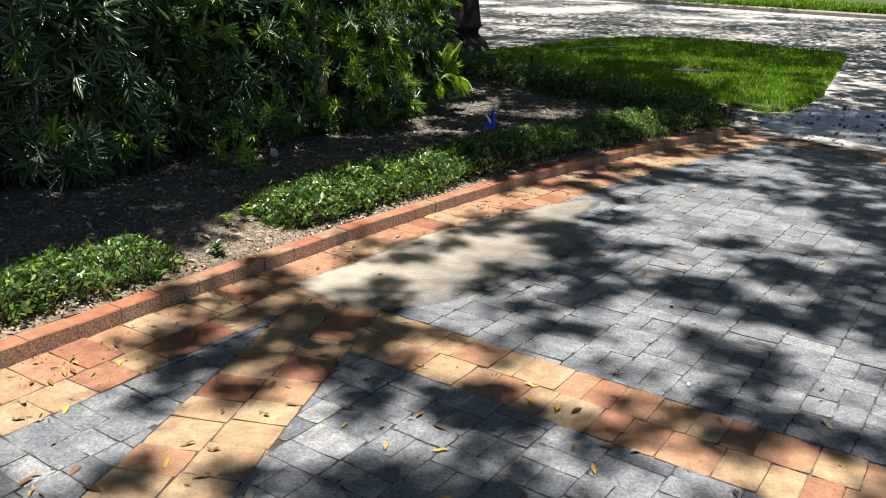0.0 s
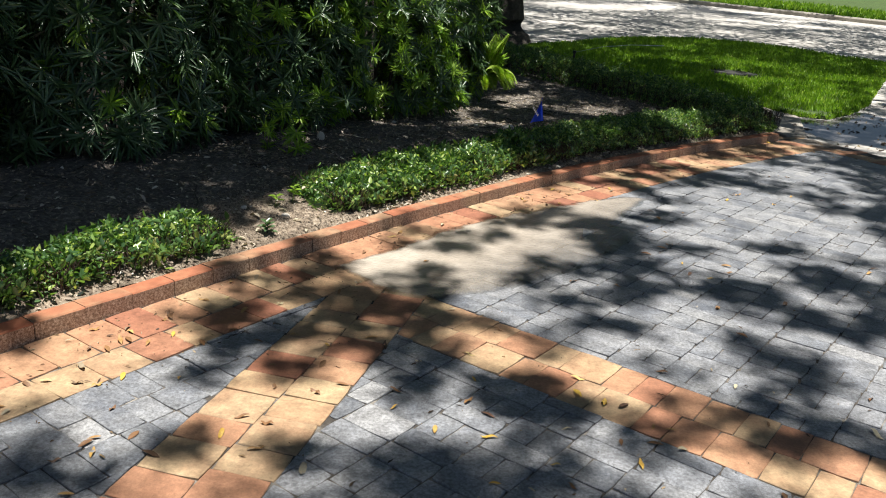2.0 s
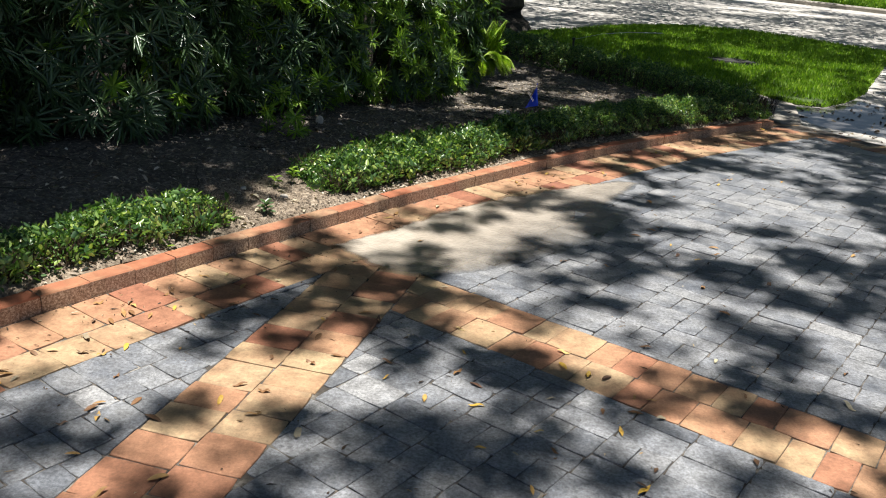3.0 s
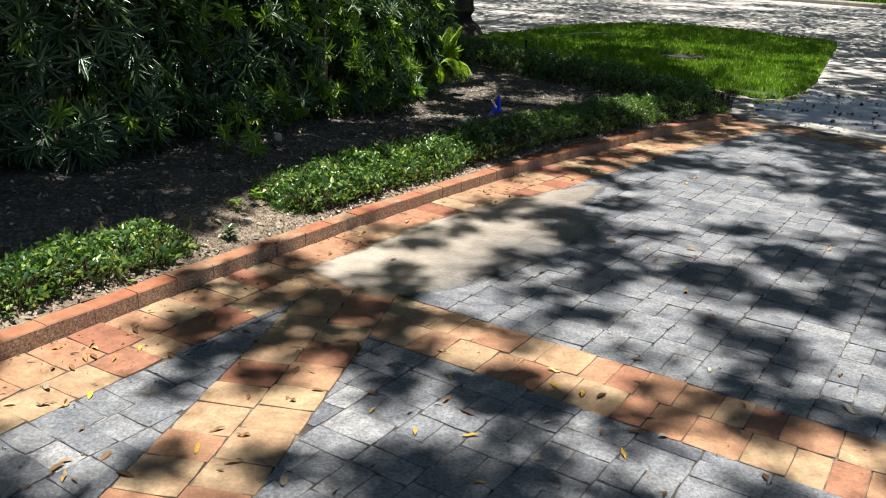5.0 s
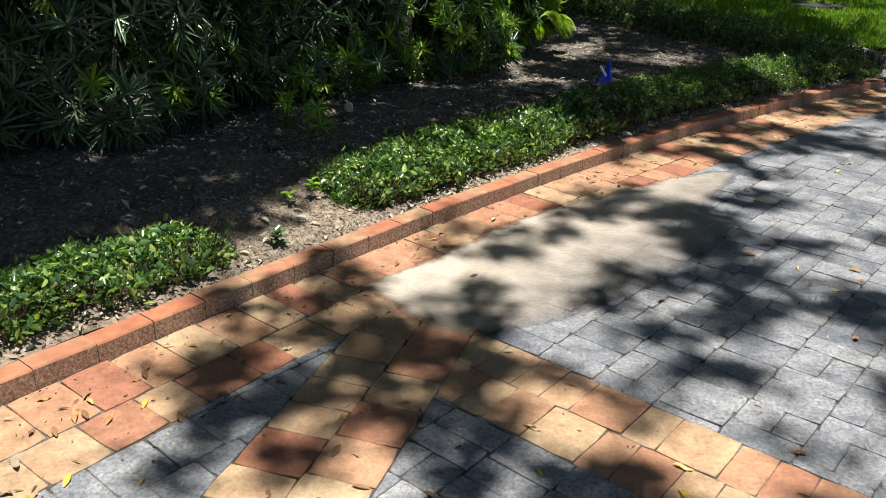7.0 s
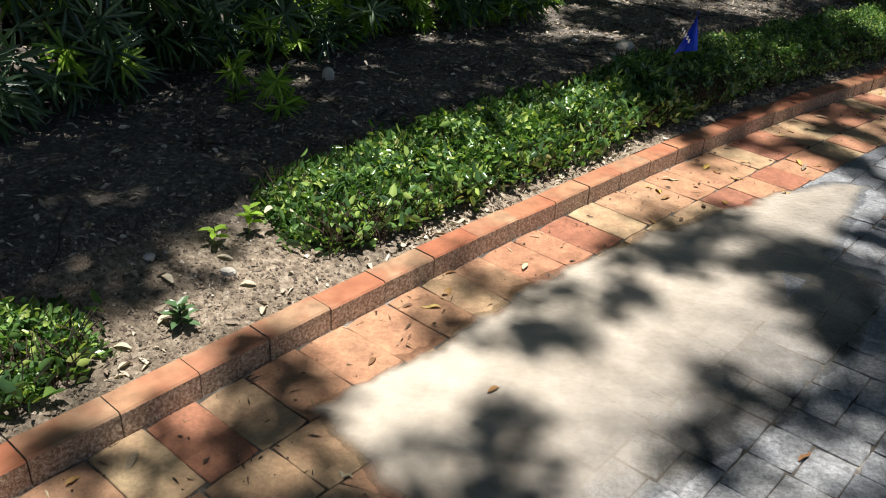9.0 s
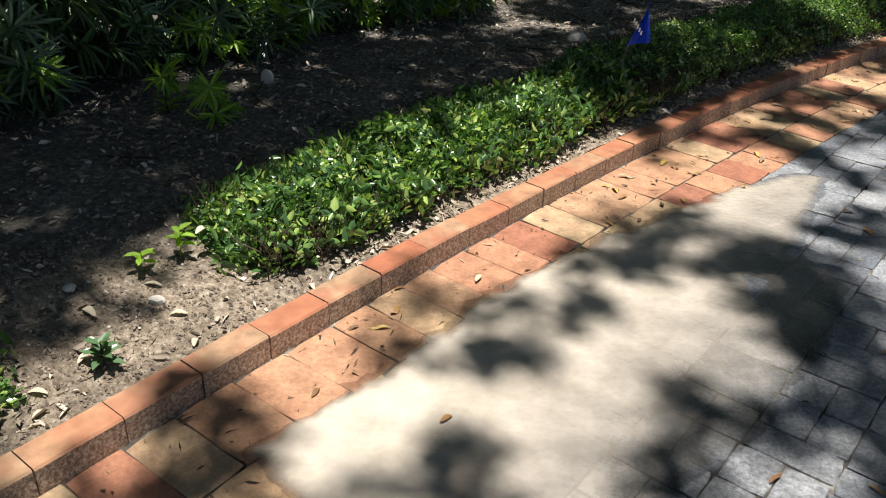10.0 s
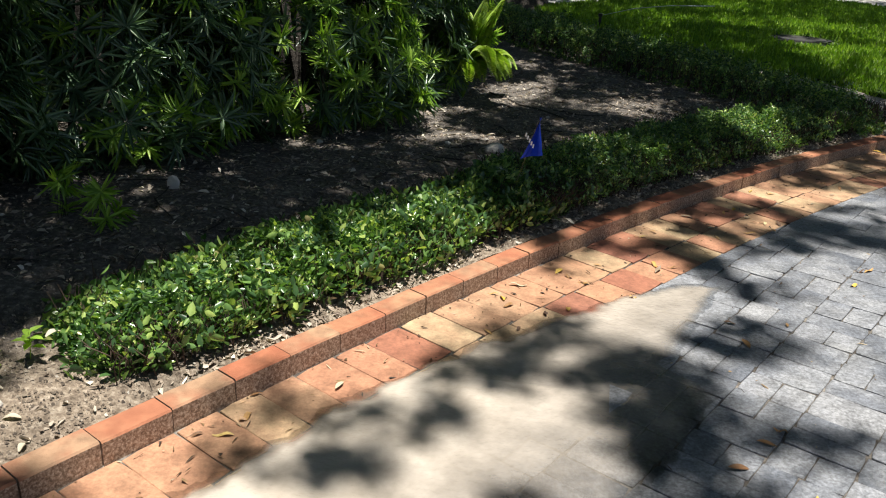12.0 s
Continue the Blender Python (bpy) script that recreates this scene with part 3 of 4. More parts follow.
# sprays stand along the sun's direction above the ground they are to shade
def shade_leaf_sprays():
    pts = []
    for _ in range(21000):
        gx, gy = rng.uniform(-7, 9), rng.uniform(-3, 20)
        h = rng.uniform(9.0, 12.5)
        v = noise.noise((gx * 2.0, gy * 2.0, 1.7)) + 1.1 * noise.noise((gx * 5.2, gy * 5.2, 8.1)) + 0.7 * noise.noise((gx * 10, gy * 10, 3.3))
        _, q = edge_of(gx, gy)
        over_shrub = any((gx - a) ** 2 + (gy - b) ** 2 < (1.0 if b > 6 else 0.85) for a, b in SHRUBS)
        need = -0.36 if q > -0.1 else (-0.1 if gy > 9.6 and gx > -0.3 else -1.6)
        if gy > 11 and (q > -0.1 or gx > 1.6 or gy > 14):
            need = -0.1
        if gx > 2.9 and 9.3 < gy < 12.6 and gx < 0.9 * gy - 2.6:
            need = -1.0
        if q > 0.1 and ((gx > 1.3 and 3.5 < gy < 8.0) or (-0.6 < gx < 0.4 and 1.8 < gy < 3.2)):
            need = -0.6
        if inside(LAWN, gx, gy):
            need = 0.25
        if over_shrub:
            need = 0.3
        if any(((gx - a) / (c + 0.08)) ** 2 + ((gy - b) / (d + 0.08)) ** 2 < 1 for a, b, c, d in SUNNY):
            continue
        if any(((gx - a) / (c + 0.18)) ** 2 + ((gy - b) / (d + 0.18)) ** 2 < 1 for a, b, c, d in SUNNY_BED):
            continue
        if v > need:
            pts.append((gx + SUN.x / SUN.z * h, gy + SUN.y / SUN.z * h, h))
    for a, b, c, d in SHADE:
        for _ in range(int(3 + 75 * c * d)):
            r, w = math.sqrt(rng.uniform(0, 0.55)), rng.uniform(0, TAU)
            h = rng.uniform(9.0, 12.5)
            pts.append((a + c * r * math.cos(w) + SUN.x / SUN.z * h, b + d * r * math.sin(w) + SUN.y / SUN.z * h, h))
    return np.array(pts)


oak_tree = new("added_shade_tree")
tagged(oak_tree, "unseen oak added to shade the driveway and the bed", "tree")
bm = bmesh.new()
tube_into(bm, [(-4.2, 10.0, 0.1), (-4.2, 10.0, 0.6), (-4.1, 9.9, 2.2), (-3.8, 10.2, 5.0), (-3.4, 10.6, 8.0)], [0.6, 0.42, 0.36, 0.33, 0.26], 12)
part("trunk", bm, M_BARK, oak_tree)
for tip in ((-0.8, 10.6, 10.6), (1.0, 13.0, 11.2), (-2.6, 8.6, 10.6), (0.5, 14.5, 11.5), (-5.5, 8.5, 11.0), (-6.5, 13.5, 11.4), (-3.2, 15.5, 11.2)):
    bm = bmesh.new()
    a, b = Vector((-3.4, 10.5, 7.6)), Vector(tip)
    m1 = a.lerp(b, 0.35) + Vector((0, 0, 0.5))
    m2 = a.lerp(b, 0.7) + Vector((0.2, -0.2, 0.35))
    tube_into(bm, [a, m1, m2, b], [0.16, 0.09, 0.045, 0.015], 7)
    part("limb", bm, M_BARK, oak_tree)
sprays = shade_leaf_sprays()
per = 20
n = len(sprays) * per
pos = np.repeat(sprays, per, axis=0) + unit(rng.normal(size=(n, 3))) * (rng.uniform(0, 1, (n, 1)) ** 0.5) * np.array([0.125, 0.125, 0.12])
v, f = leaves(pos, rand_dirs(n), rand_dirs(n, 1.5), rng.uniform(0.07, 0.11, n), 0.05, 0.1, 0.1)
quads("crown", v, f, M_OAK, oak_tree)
# thicker unseen foliage, added to darken the bed
cl = []
while len(cl) < 5200:
    gx, gy = rng.uniform(-8, 3.2), rng.uniform(0.5, 15)
    s, q = edge_of(gx, gy)
    if q > -0.2 or (gy > 7.3 and gx > -0.15 and rng.uniform() < 0.3) or any((gx - a) ** 2 + (gy - b) ** 2 < (0.95 if b > 6 else 0.8) for a, b in SHRUBS):
        continue
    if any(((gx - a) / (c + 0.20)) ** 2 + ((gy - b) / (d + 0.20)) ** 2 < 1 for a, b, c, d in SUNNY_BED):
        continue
    h = rng.uniform(5.5, 9.5)
    cl.append((gx + SUN.x / SUN.z * h, gy + SUN.y / SUN.z * h, h))
n = len(cl) * 22
pos = np.repeat(np.array(cl), 22, axis=0) + rng.normal(size=(n, 3)) * np.array([0.12, 0.12, 0.10])
v, f = leaves(pos, rand_dirs(n), rand_dirs(n, 1.5), rng.uniform(0.10, 0.16, n), 0.075, 0.1, 0.1)
quads("crown", v, f, M_OAK, oak_tree)

# the oak at the far end of the bed
far_oak = new("oak_tree")
tagged(far_oak, "thick dark oak trunk with flared root base", "tree")
bm = bmesh.new()
tube_into(bm, [(-0.6, 16.3, 0.1), (-0.6, 16.3, 0.24), (-0.6, 16.3, 0.42), (-0.6, 16.3, 0.7), (-0.62, 16.3, 1.2), (-0.65, 16.3, 2.4), (-0.65, 16.35, 4.2)], [0.92, 0.78, 0.66, 0.56, 0.48, 0.44, 0.40], 20)
for vtx in bm.verts:
    k = 1 + 0.09 * noise.noise((vtx.co.x * 5, vtx.co.y * 5, vtx.co.z * 1.3))
    vtx.co.x, vtx.co.y = -0.6 + (vtx.co.x + 0.6) * k, 16.3 + (vtx.co.y - 16.3) * k
part("trunk", bm, M_BARK, far_oak)
bm = bmesh.new()
for tip in ((-5, 20, 8), (-3, 27, 9), (-6, 13, 8), (2.5, 23, 8.5)):
    tube_into(bm, [(-0.65, 16.35, 4.0), Vector((-0.65, 16.35, 4.3)).lerp(Vector(tip), 0.5) + Vector((0, 0, 0.8)), tip], [0.16, 0.07, 0.02], 7)
part("limb", bm, M_BARK, far_oak)
# unseen crown sprays, set thicker over the stretch of street to be shaded
cl = []
for _ in range(5200):
    gx, gy = rng.uniform(-8, 18), rng.uniform(15, 36)
    thick = 0.42 if 18.5 < gy < 29 - 0.25 * gx else -0.05
    if thick + noise.noise((gx * 0.36, gy * 0.5, 4.7)) + 0.45 * noise.noise((gx * 1.1, gy * 1.5, 2.2)) > -0.1:
        h = rng.uniform(6.5, 9.5)
        cl.append((gx + SUN.x / SUN.z * h, gy + SUN.y / SUN.z * h, h))
cl = np.array(cl)
n = len(cl) * 26
pos = np.repeat(cl, 26, axis=0) + rng.normal(size=(n, 3)) * np.array([0.28, 0.28, 0.16])
v, f = leaves(pos, rand_dirs(n), rand_dirs(n, 1.5), 0.17, 0.09, 0.1, 0.1)
quads("crown", v, f, M_OAK, far_oak)


# ---- jasmine ground cover ----
def jasmine(name, place, s_range, q_range, n, leaf, height, label, ragged=0.0):
    """A dome-shaped strip of small oval leaves; place(s, q) gives x, y."""
    sa, sb = s_range
    qa, qb = q_range
    s = rng.uniform(sa, sb, n)
    u = rng.uniform(-1, 1, n)
    pos, nor = np.empty((n, 3)), np.empty((n, 3))
    keep = np.ones(n, bool)
    for i in range(n):
        wob = 0.26 * noise.noise((s[i] * 2.2, 3.3, u[i])) + 0.14 * noise.noise((s[i] * 6, 1.3, u[i] * 2))
        end = min(1.0, max(0.05, (s[i] - sa) / 0.3), max(0.05, (sb - s[i]) / 0.3)) ** 0.5
        uu = u[i] * (0.35 + 0.65 * end)
        q = (qa + qb) / 2 + (qb - qa) / 2 * (uu * (1 + 0.25 * wob) + 0.3 * wob)
        x, y = place(s[i], q)
        dome = (1 - abs(uu) ** 3.0)
        lump = 1 + 1.0 * wob + 0.4 * noise.noise((x * 8, y * 8, 2.0))
        h = height * (0.18 + 0.82 * dome) * lump * end
        if uu < -0.45:
            # the front overhangs its bare stems
            h = height * (0.62 + 0.38 * dome) * lump * end
            z = bed_z(x, y) + h * rng.uniform(0.5, 1.0)
        else:
            z = bed_z(x, y) + (h * (1 - abs(rng.normal(0, 0.24))) if dome > 0.35 else h * rng.uniform(0.1, 1.0))
        pos[i] = (x, y, z)
        px, py = place(s[i], q + 0.02)
        nor[i] = ((px - x) / 0.02 * uu * 1.1, (py - y) / 0.02 * uu * 1.1, 0.9)
    # leaves sit in small shoots: seven or so round one tip
    per_shoot = 7
    tips = np.repeat(np.arange(0, n, per_shoot), per_shoot)[:n]
    shoot = unit(unit(nor)[tips] * 0.8 + (rng.normal(size=(n, 3)) * 0.55)[tips])
    rank = np.arange(n) % per_shoot
    pos = pos[tips] - shoot * (rank * 0.011 * leaf / 0.04)[:, None]
    turn = rank * 2.4 + rng.uniform(0, 6, n)[tips]
    e1 = unit(np.cross(shoot, np.tile([[0.31, 0.2, 0.9]], (n, 1))))
    e2 = np.cross(shoot, e1)
    d = e1 * np.cos(turn)[:, None] + e2 * np.sin(turn)[:, None] + shoot * (0.75 - 0.09 * rank)[:, None] + rng.normal(size=(n, 3)) * 0.18
    L = leaf * rng.uniform(0.55, 1.3, n) * (0.65 + 0.07 * rank)
    v, f = leaves(pos, d, shoot + rng.normal(size=(n, 3)) * 0.34, L, L * rng.uniform(0.44, 0.58, n), 0.18, 0.14)
    body = quads(name, v, f, M_JASMINE)
    tagged(body, label, "ground cover", kind="stuff")
    # wiry stems under the leaves
    bm = bmesh.new()
    for k in range(int(n / 13)):
        ss, q = rng.uniform(sa + 0.05, sb - 0.05), qa + (qb - qa) * (rng.uniform(0, 1) if k % 2 else 0.06 + 0.25 * rng.uniform(0, 1))
        x, y = place(ss, q)
        z = bed_z(x, y)
        w = rng.uniform(-0.045, 0.045, 4)
        tube_into(bm, [(x, y, z - 0.01), (x + w[0] * 0.5, y + w[1] * 0.5, z + height * 0.4), (x + w[0] + w[2], y + w[1] + w[3], z + height * 0.75)], [0.0032, 0.0026, 0.0016], 3)
    part("stems", bm, M_STEM, body)
    return body


def along_edge(s, q):
    x, y, _, _ = edge_at(s, q)
    return x, y


S1 = edge_of(-1.25, 3.60)[0]
S2 = edge_of(-0.78, 4.40)[0]
jasmine("jasmine_hedge", along_edge, (S1 - 3.4, S1 + 0.22), (-0.16, -0.46), 13000, 0.040, 0.165, "low clipped strip of glossy green jasmine behind brick edging")
SM = edge_of(0.47, 6.3)[0]
jasmine("jasmine_hedge", along_edge, (S2, SM + 0.3), (-0.17, -0.64), 18500, 0.040, 0.165, "sunlit clump of glossy green jasmine with ragged bare-stemmed front")
jasmine("jasmine_hedge", along_edge, (SM, EDGE_LEN - 0.05), (-0.17, -0.76), 40000, 0.027, 0.16, "dense dark green jasmine strip in shade along edging")
FAR = [(-0.75, 13.9), (-0.15, 12.6), (0.55, 11.5), (1.3, 10.7), (1.9, 10.1), (2.4, 9.55), (2.82, 9.2)]
FS = np.concatenate([[0], np.cumsum([math.dist(a, b) for a, b in zip(FAR, FAR[1:])])])


def along_far(s, q):
    x, y = np.interp(s, FS, [p[0] for p in FAR]), np.interp(s, FS, [p[1] for p in FAR])
    i = min(max(int(np.searchsorted(FS, s)) - 1, 0), len(FAR) - 2)
    d = Vector(FAR[i + 1]) - Vector(FAR[i])
    d.normalize()
    return float(x + d.y * q), float(y - d.x * q)


jasmine("jasmine_hedge", along_far, (0, float(FS[-1])), (-0.5, 0.52), 48000, 0.031, 0.26, "dark green jasmine strip beside the lawn, meeting edging in a point")

# ---- podocarpus shrubs ----


def shrub(cx, cy, rad, tall, n, fresh, size, label):
    """A shrub of whorled strap leaves on bare stems."""
    root = new("podocarpus_shrub")
    root.location = (cx, cy, bed_z(cx, cy) - 0.02)
    tagged(root, label, "shrub")
    z0 = bed_z(cx, cy)
    tips, ways = [], []
    while len(tips) < n:
        w = rng.uniform(0, TAU)
        zz = 0.04 * tall + 0.96 * tall * rng.uniform(0, 1) ** 1.15
        prof = (1.0 - 0.42 * max(0.0, zz / tall - 0.12) ** 1.1) * min(1.0, 0.72 + zz / tall * 2.2)
        bulge = 1 + 0.26 * noise.noise((cx + math.cos(w) * 2.0, cy + math.sin(w) * 2.0, zz * 2.2)) + 0.13 * noise.noise((math.cos(w) * 6 + cx, math.sin(w) * 6, zz * 5))
        rr = rad * prof * bulge * (1 - abs(rng.normal(0, 0.17)))
        tips.append((rr * math.cos(w), rr * math.sin(w), zz))
        ways.append((math.cos(w) * 0.8, math.sin(w) * 0.8, rng.uniform(0.1, 0.9)))
    tips, ways = np.array(tips), unit(np.array(ways) + rng.normal(size=(n, 3)) * 0.3)
    outer = np.hypot(tips[:, 0], tips[:, 1]) > rad * 0.62
    new_growth = (rng.uniform(0, 1, n) < fresh) & (outer | (fresh >= 1))
    for name, sel, mat_, per_, ln in (("crown", ~new_growth, M_PODO, 16, 0.14), ("new_growth", new_growth, M_PODO_NEW, 26, 0.105)):
        t0, w0 = np.repeat(tips[sel], per_, axis=0), np.repeat(ways[sel], per_, axis=0)
        m = len(t0)
        if not m:
            continue
        r = rng.normal(size=(m, 3))
        side = unit(r - (r * w0).sum(1, keepdims=True) * w0)
        d = w0 * rng.uniform(0.05, 0.95, (m, 1)) + side
        start = t0 - w0 * rng.uniform(0, 0.06, (m, 1)) * size
        L = ln * size * rng.uniform(0.7, 1.2, m)
        v, f = leaves(start, d, w0 + r * 0.2, L, (0.0145 if name == "crown" else 0.0135) * size, 0.14, 0.2)
        if name == "crown":
            quads(name, v, f, mat_, root)
            continue
        # each fresh shoot is a part of its own
        sel_n = m // per_
        for i in range(sel_n):
            vi = v.reshape(m, 6, 3)[i * per_:(i + 1) * per_].reshape(-1, 3)
            base = (np.arange(per_) * 6)[:, None]
            fi = np.concatenate([base + np.array([0, 1, 2, 3]), base + np.array([0, 3, 4, 5])], axis=0)
            quads("new_shoot", vi, fi, mat_, root)
    for _ in range(7):
        bm = bmesh.new()
        a = rng.normal(size=2) * 0.04 * tall
        e = tips[rng.integers(n)]
        tube_into(bm, [(a[0], a[1], -0.05), (a[0] + e[0] * 0.25, a[1] + e[1] * 0.25, tall * 0.3), (e[0] * 0.75, e[1] * 0.75, max(e[2] * 0.9, tall * 0.45))], [0.008 * tall, 0.0055 * tall, 0.0022 * tall], 6)
        part("stem", bm, M_BARK, root)
    return root


dark = "large dark green shrub with whorled strap leaves in deep shade"
bright = "green shrub with whorled leaves and yellow-green new tips"
shrub(-3.85, 4.5, 1.05, 2.5, 950, 0.05, 1.25, dark)
shrub(-2.85, 5.5, 0.98, 2.6, 1300, 0.05, 1.15, dark)
shrub(-2.2, 6.8, 1.0, 2.6, 1350, 0.36, 1.05, dark)
shrub(-1.45, 7.85, 0.98, 2.7, 1500, 0.4, 1.0, bright)
shrub(-1.1, 9.0, 0.95, 2.8, 1400, 0.3, 1.0, bright)
shrub(-4.6, 6.9, 1.4, 2.9, 800, 0.03, 1.5, dark)
shrub(-3.4, 8.6, 1.4, 3.0, 800, 0.03, 1.5, dark)
shrub(-2.2, 10.2, 1.3, 3.0, 700, 0.05, 1.4, dark)

sprig = "small yellow-green podocarpus sprig rising from dark soil"
shrub(-1.68, 5.55, 0.07, 0.2, 4, 1.0, 0.8, sprig)
shrub(-1.45, 5.48, 0.09, 0.19, 5, 1.0, 0.8, sprig)

# ---- fern at the end of the shrubs ----
fern = new("fern")
fern.location = (-0.37, 8.85, bed_z(-0.37, 8.85))
tagged(fern, "bright yellow-green fern beside the shrubs", "fern")
for k in range(28):
    # half of the fronds stand up, the rest arch over and hang
    w = rng.uniform(-2.2, 0.9) if k % 3 else rng.uniform(0, TAU)
    ln = rng.uniform(0.6, 0.92)
    st = np.linspace(0, 1, 65)
    if k % 2:
        rad_, hz = ln * 0.34 * st ** 1.5, ln * (1.15 * st - 0.2 * st ** 3)
    else:
        rad_, hz = ln * 0.55 * st ** 1.1, ln * (1.3 * st - 1.0 * st ** 2.4)
    spine = np.stack([rad_ * math.cos(w), rad_ * math.sin(w), hz], axis=1)
    p = np.repeat(spine[15:], 2, axis=0)
    sgn = np.tile([1, -1], 50)[:, None]
    d = np.array([[-math.sin(w), math.cos(w), 0.0]]) * sgn + np.array([[math.cos(w) * 0.5, math.sin(w) * 0.5, 0.15]])
    v, f = leaves(p, d, np.tile([[0, 0, 1.0]], (len(p), 1)), 0.075 * np.repeat(np.sin(np.pi * (0.08 + 0.9 * st[15:])) ** 0.7, 2) + 0.012, 0.014, 0.1, 0.5)
    frond = quads("frond", v, f, M_FERN, fern)
    bm = bmesh.new()
    tube_into(bm, [tuple(q) for q in spine[::13]], [0.006, 0.005, 0.004, 0.003, 0.002, 0.001][:len(spine[::13])], 4)
    part("midrib", bm, M_FERN, frond)

# ---- marker flag ----
flag = new("marker_flag")
fx, fy = 0.225, 6.17
flag.location = (fx, fy, bed_z(fx, fy) + 0.02)
tagged(flag, "small blue plastic utility marker flag on a wire", "flag")
bm = bmesh.new()
tube_into(bm, [(-0.12, 0.34, -0.05), (-0.03, 0.16, 0.22), (0.05, 0.004, 0.57)], [0.001, 0.001, 0.001], 5)
part("wire", bm, M_WIRE, flag)
bm = bmesh.new()
grid = []
for j in range(9):
    row = []
    for i in range(6):
        u, w = i / 5, j / 8
        # the cloth hangs from its wire and folds to a narrow head
        half = 0.016 + 0.034 * (1 - w) ** 0.8
        x = 0.048 - (1 - u) * half * 2 * (0.55 + 0.45 * (1 - w)) + 0.03 * w * (1 - u) + 0.03 * (1 - w)
        y = 0.018 * math.sin(u * 5 + w * 2.0) * (1 - 0.3 * w)
        z = 0.395 + 0.17 * w - 0.03 * (1 - u) * (1 - w)
        row.append(bm.verts.new((x, y, z)))
    grid.append(row)
for a, b in zip(grid, grid[1:]):
    for i in range(5):
        bm.faces.new((a[i], a[i + 1], b[i + 1], b[i]))
bmesh.ops.solidify(bm, geom=bm.faces[:], thickness=0.0012)
cloth = part("cloth", bm, M_BLUE, flag)
for k in range(5):
    bm = bmesh.new()
    c = Vector((-0.006 + 0.009 * k, -0.022, 0.487 - 0.013 * k))
    for dx, dz in ((-0.003, -0.009), (0.004, -0.010), (0.007, 0.008), (0.0, 0.009)):
        bm.verts.new(c + Vector((dx, -0.003 + 0.001 * k, dz)))
    bm.faces.new(bm.verts)
    part("print_bar", bm, M_WHITE, cloth, "white printed mark")

# ---- stones in the bed ----


def stone(x, y, r, label, tall=0.75):
    bm = bmesh.new()
    bmesh.ops.create_icosphere(bm, subdivisions=2, radius=r)
    for vt in bm.verts:
        k = 1 + 0.35 * noise.noise((vt.co.x / r * 0.9 + x * 7, vt.co.y / r * 0.9, vt.co.z / r * 0.9 + y * 5))
        vt.co = Vector((vt.co.x * k * 1.15, vt.co.y * k * 0.9, vt.co.z * k * tall))
    ob = part("stone", bm, M_STONE)
    ob.location = (x, y, bed_z(x, y) + r * 0.35)
    return tagged(ob, label, "stone", group="stones in the bed")


stone(0.018, 7.25, 0.055, "pale rounded stone lying on the bed soil")
stone(-1.40, 6.0, 0.03, "pale upright stone half buried at the shrub's foot", 1.5)
for _ in range(18):
    s, q = rng.uniform(4.6, EDGE_LEN - 1.0), rng.uniform(-2.2, -0.75)
    x, y = along_edge(s, q)
    stone(x, y, rng.uniform(0.008, 0.019), "small pale pebble lying on dark bed soil")

# ---- litter and mulch on the bed ----
S_GAP = edge_of(-1.03, 4.0)[0]
n = 27000
pos = np.empty((n, 3))
for i in range(n):
    while True:
        s, q = rng.uniform(1.5 if i % 3 else 7.0, EDGE_LEN - 0.3), -0.12 - 3.2 * rng.uniform(0, 1) ** 1.5
        x, y = along_edge(s, q)
        if math.hypot((s - S_GAP) / 0.75, (q + 0.25) / 0.36) > 1.0 or rng.uniform() < 0.3:
            break
    pos[i] = (x, y, bed_z(x, y) + 0.006)
d = rng.normal(size=(n, 3)) * np.array([1, 1, 0.22])
v, f = leaves(pos, d, rand_dirs(n, 2.5), 0.010 + 0.05 * rng.uniform(0, 1, n) ** 2.2, 0.004 + 0.017 * rng.uniform(0, 1, n) ** 1.6, 0.25, 0.12)
v = v + rng.normal(size=v.shape) * 0.0016
tagged(quads("leaf_litter", v, f, M_LITTER), "dry brown leaf litter and bark mulch on the soil", "litter", kind="stuff")
for _ in range(60):
    bm = bmesh.new()
    s, q = rng.uniform(3.5, EDGE_LEN - 1), rng.uniform(-2.2, -0.6)
    x, y = along_edge(s, q)
    w, ln = rng.uniform(0, TAU), rng.uniform(0.1, 0.4)
    pts = []
    for k in range(4):
        px, py = x + math.cos(w) * ln * k / 3 + rng.normal() * 0.008, y + math.sin(w) * ln * k / 3 + rng.normal() * 0.008
        pts.append((px, py, bed_z(px, py) + 0.008))
    tube_into(bm, pts, [0.004, 0.0036, 0.003, 0.0015], 5)
    tagged(part("twig", bm, M_BARK), "thin dry brown twig lying on the bed", "twig", group="twigs on the bed")

# crumbs of soil and grit
n = 22000
c = np.empty((n, 3))
for i in range(n):
    if i % 2:
        s, q = S_GAP + rng.normal(0, 0.5), -0.11 - 0.62 * rng.uniform(0, 1)
    else:
        s, q = rng.uniform(2.2, EDGE_LEN - 0.4), -0.11 - 2.4 * rng.uniform(0, 1) ** 1.6
    x, y = along_edge(s, q)
    c[i] = (x, y, bed_z(x, y) + 0.001)
size = 0.0018 + 0.007 * rng.uniform(0, 1, n) ** 3.5
octa = np.array([[1, 0, 0], [0, 1, 0], [-1, 0, 0], [0, -1, 0], [0, 0, 1]], float)
v = (c[:, None, :] + octa[None] * size[:, None, None] * rng.uniform(0.5, 1.3, (n, 5, 3))).reshape(-1, 3)
base = (np.arange(n) * 5)[:, None]
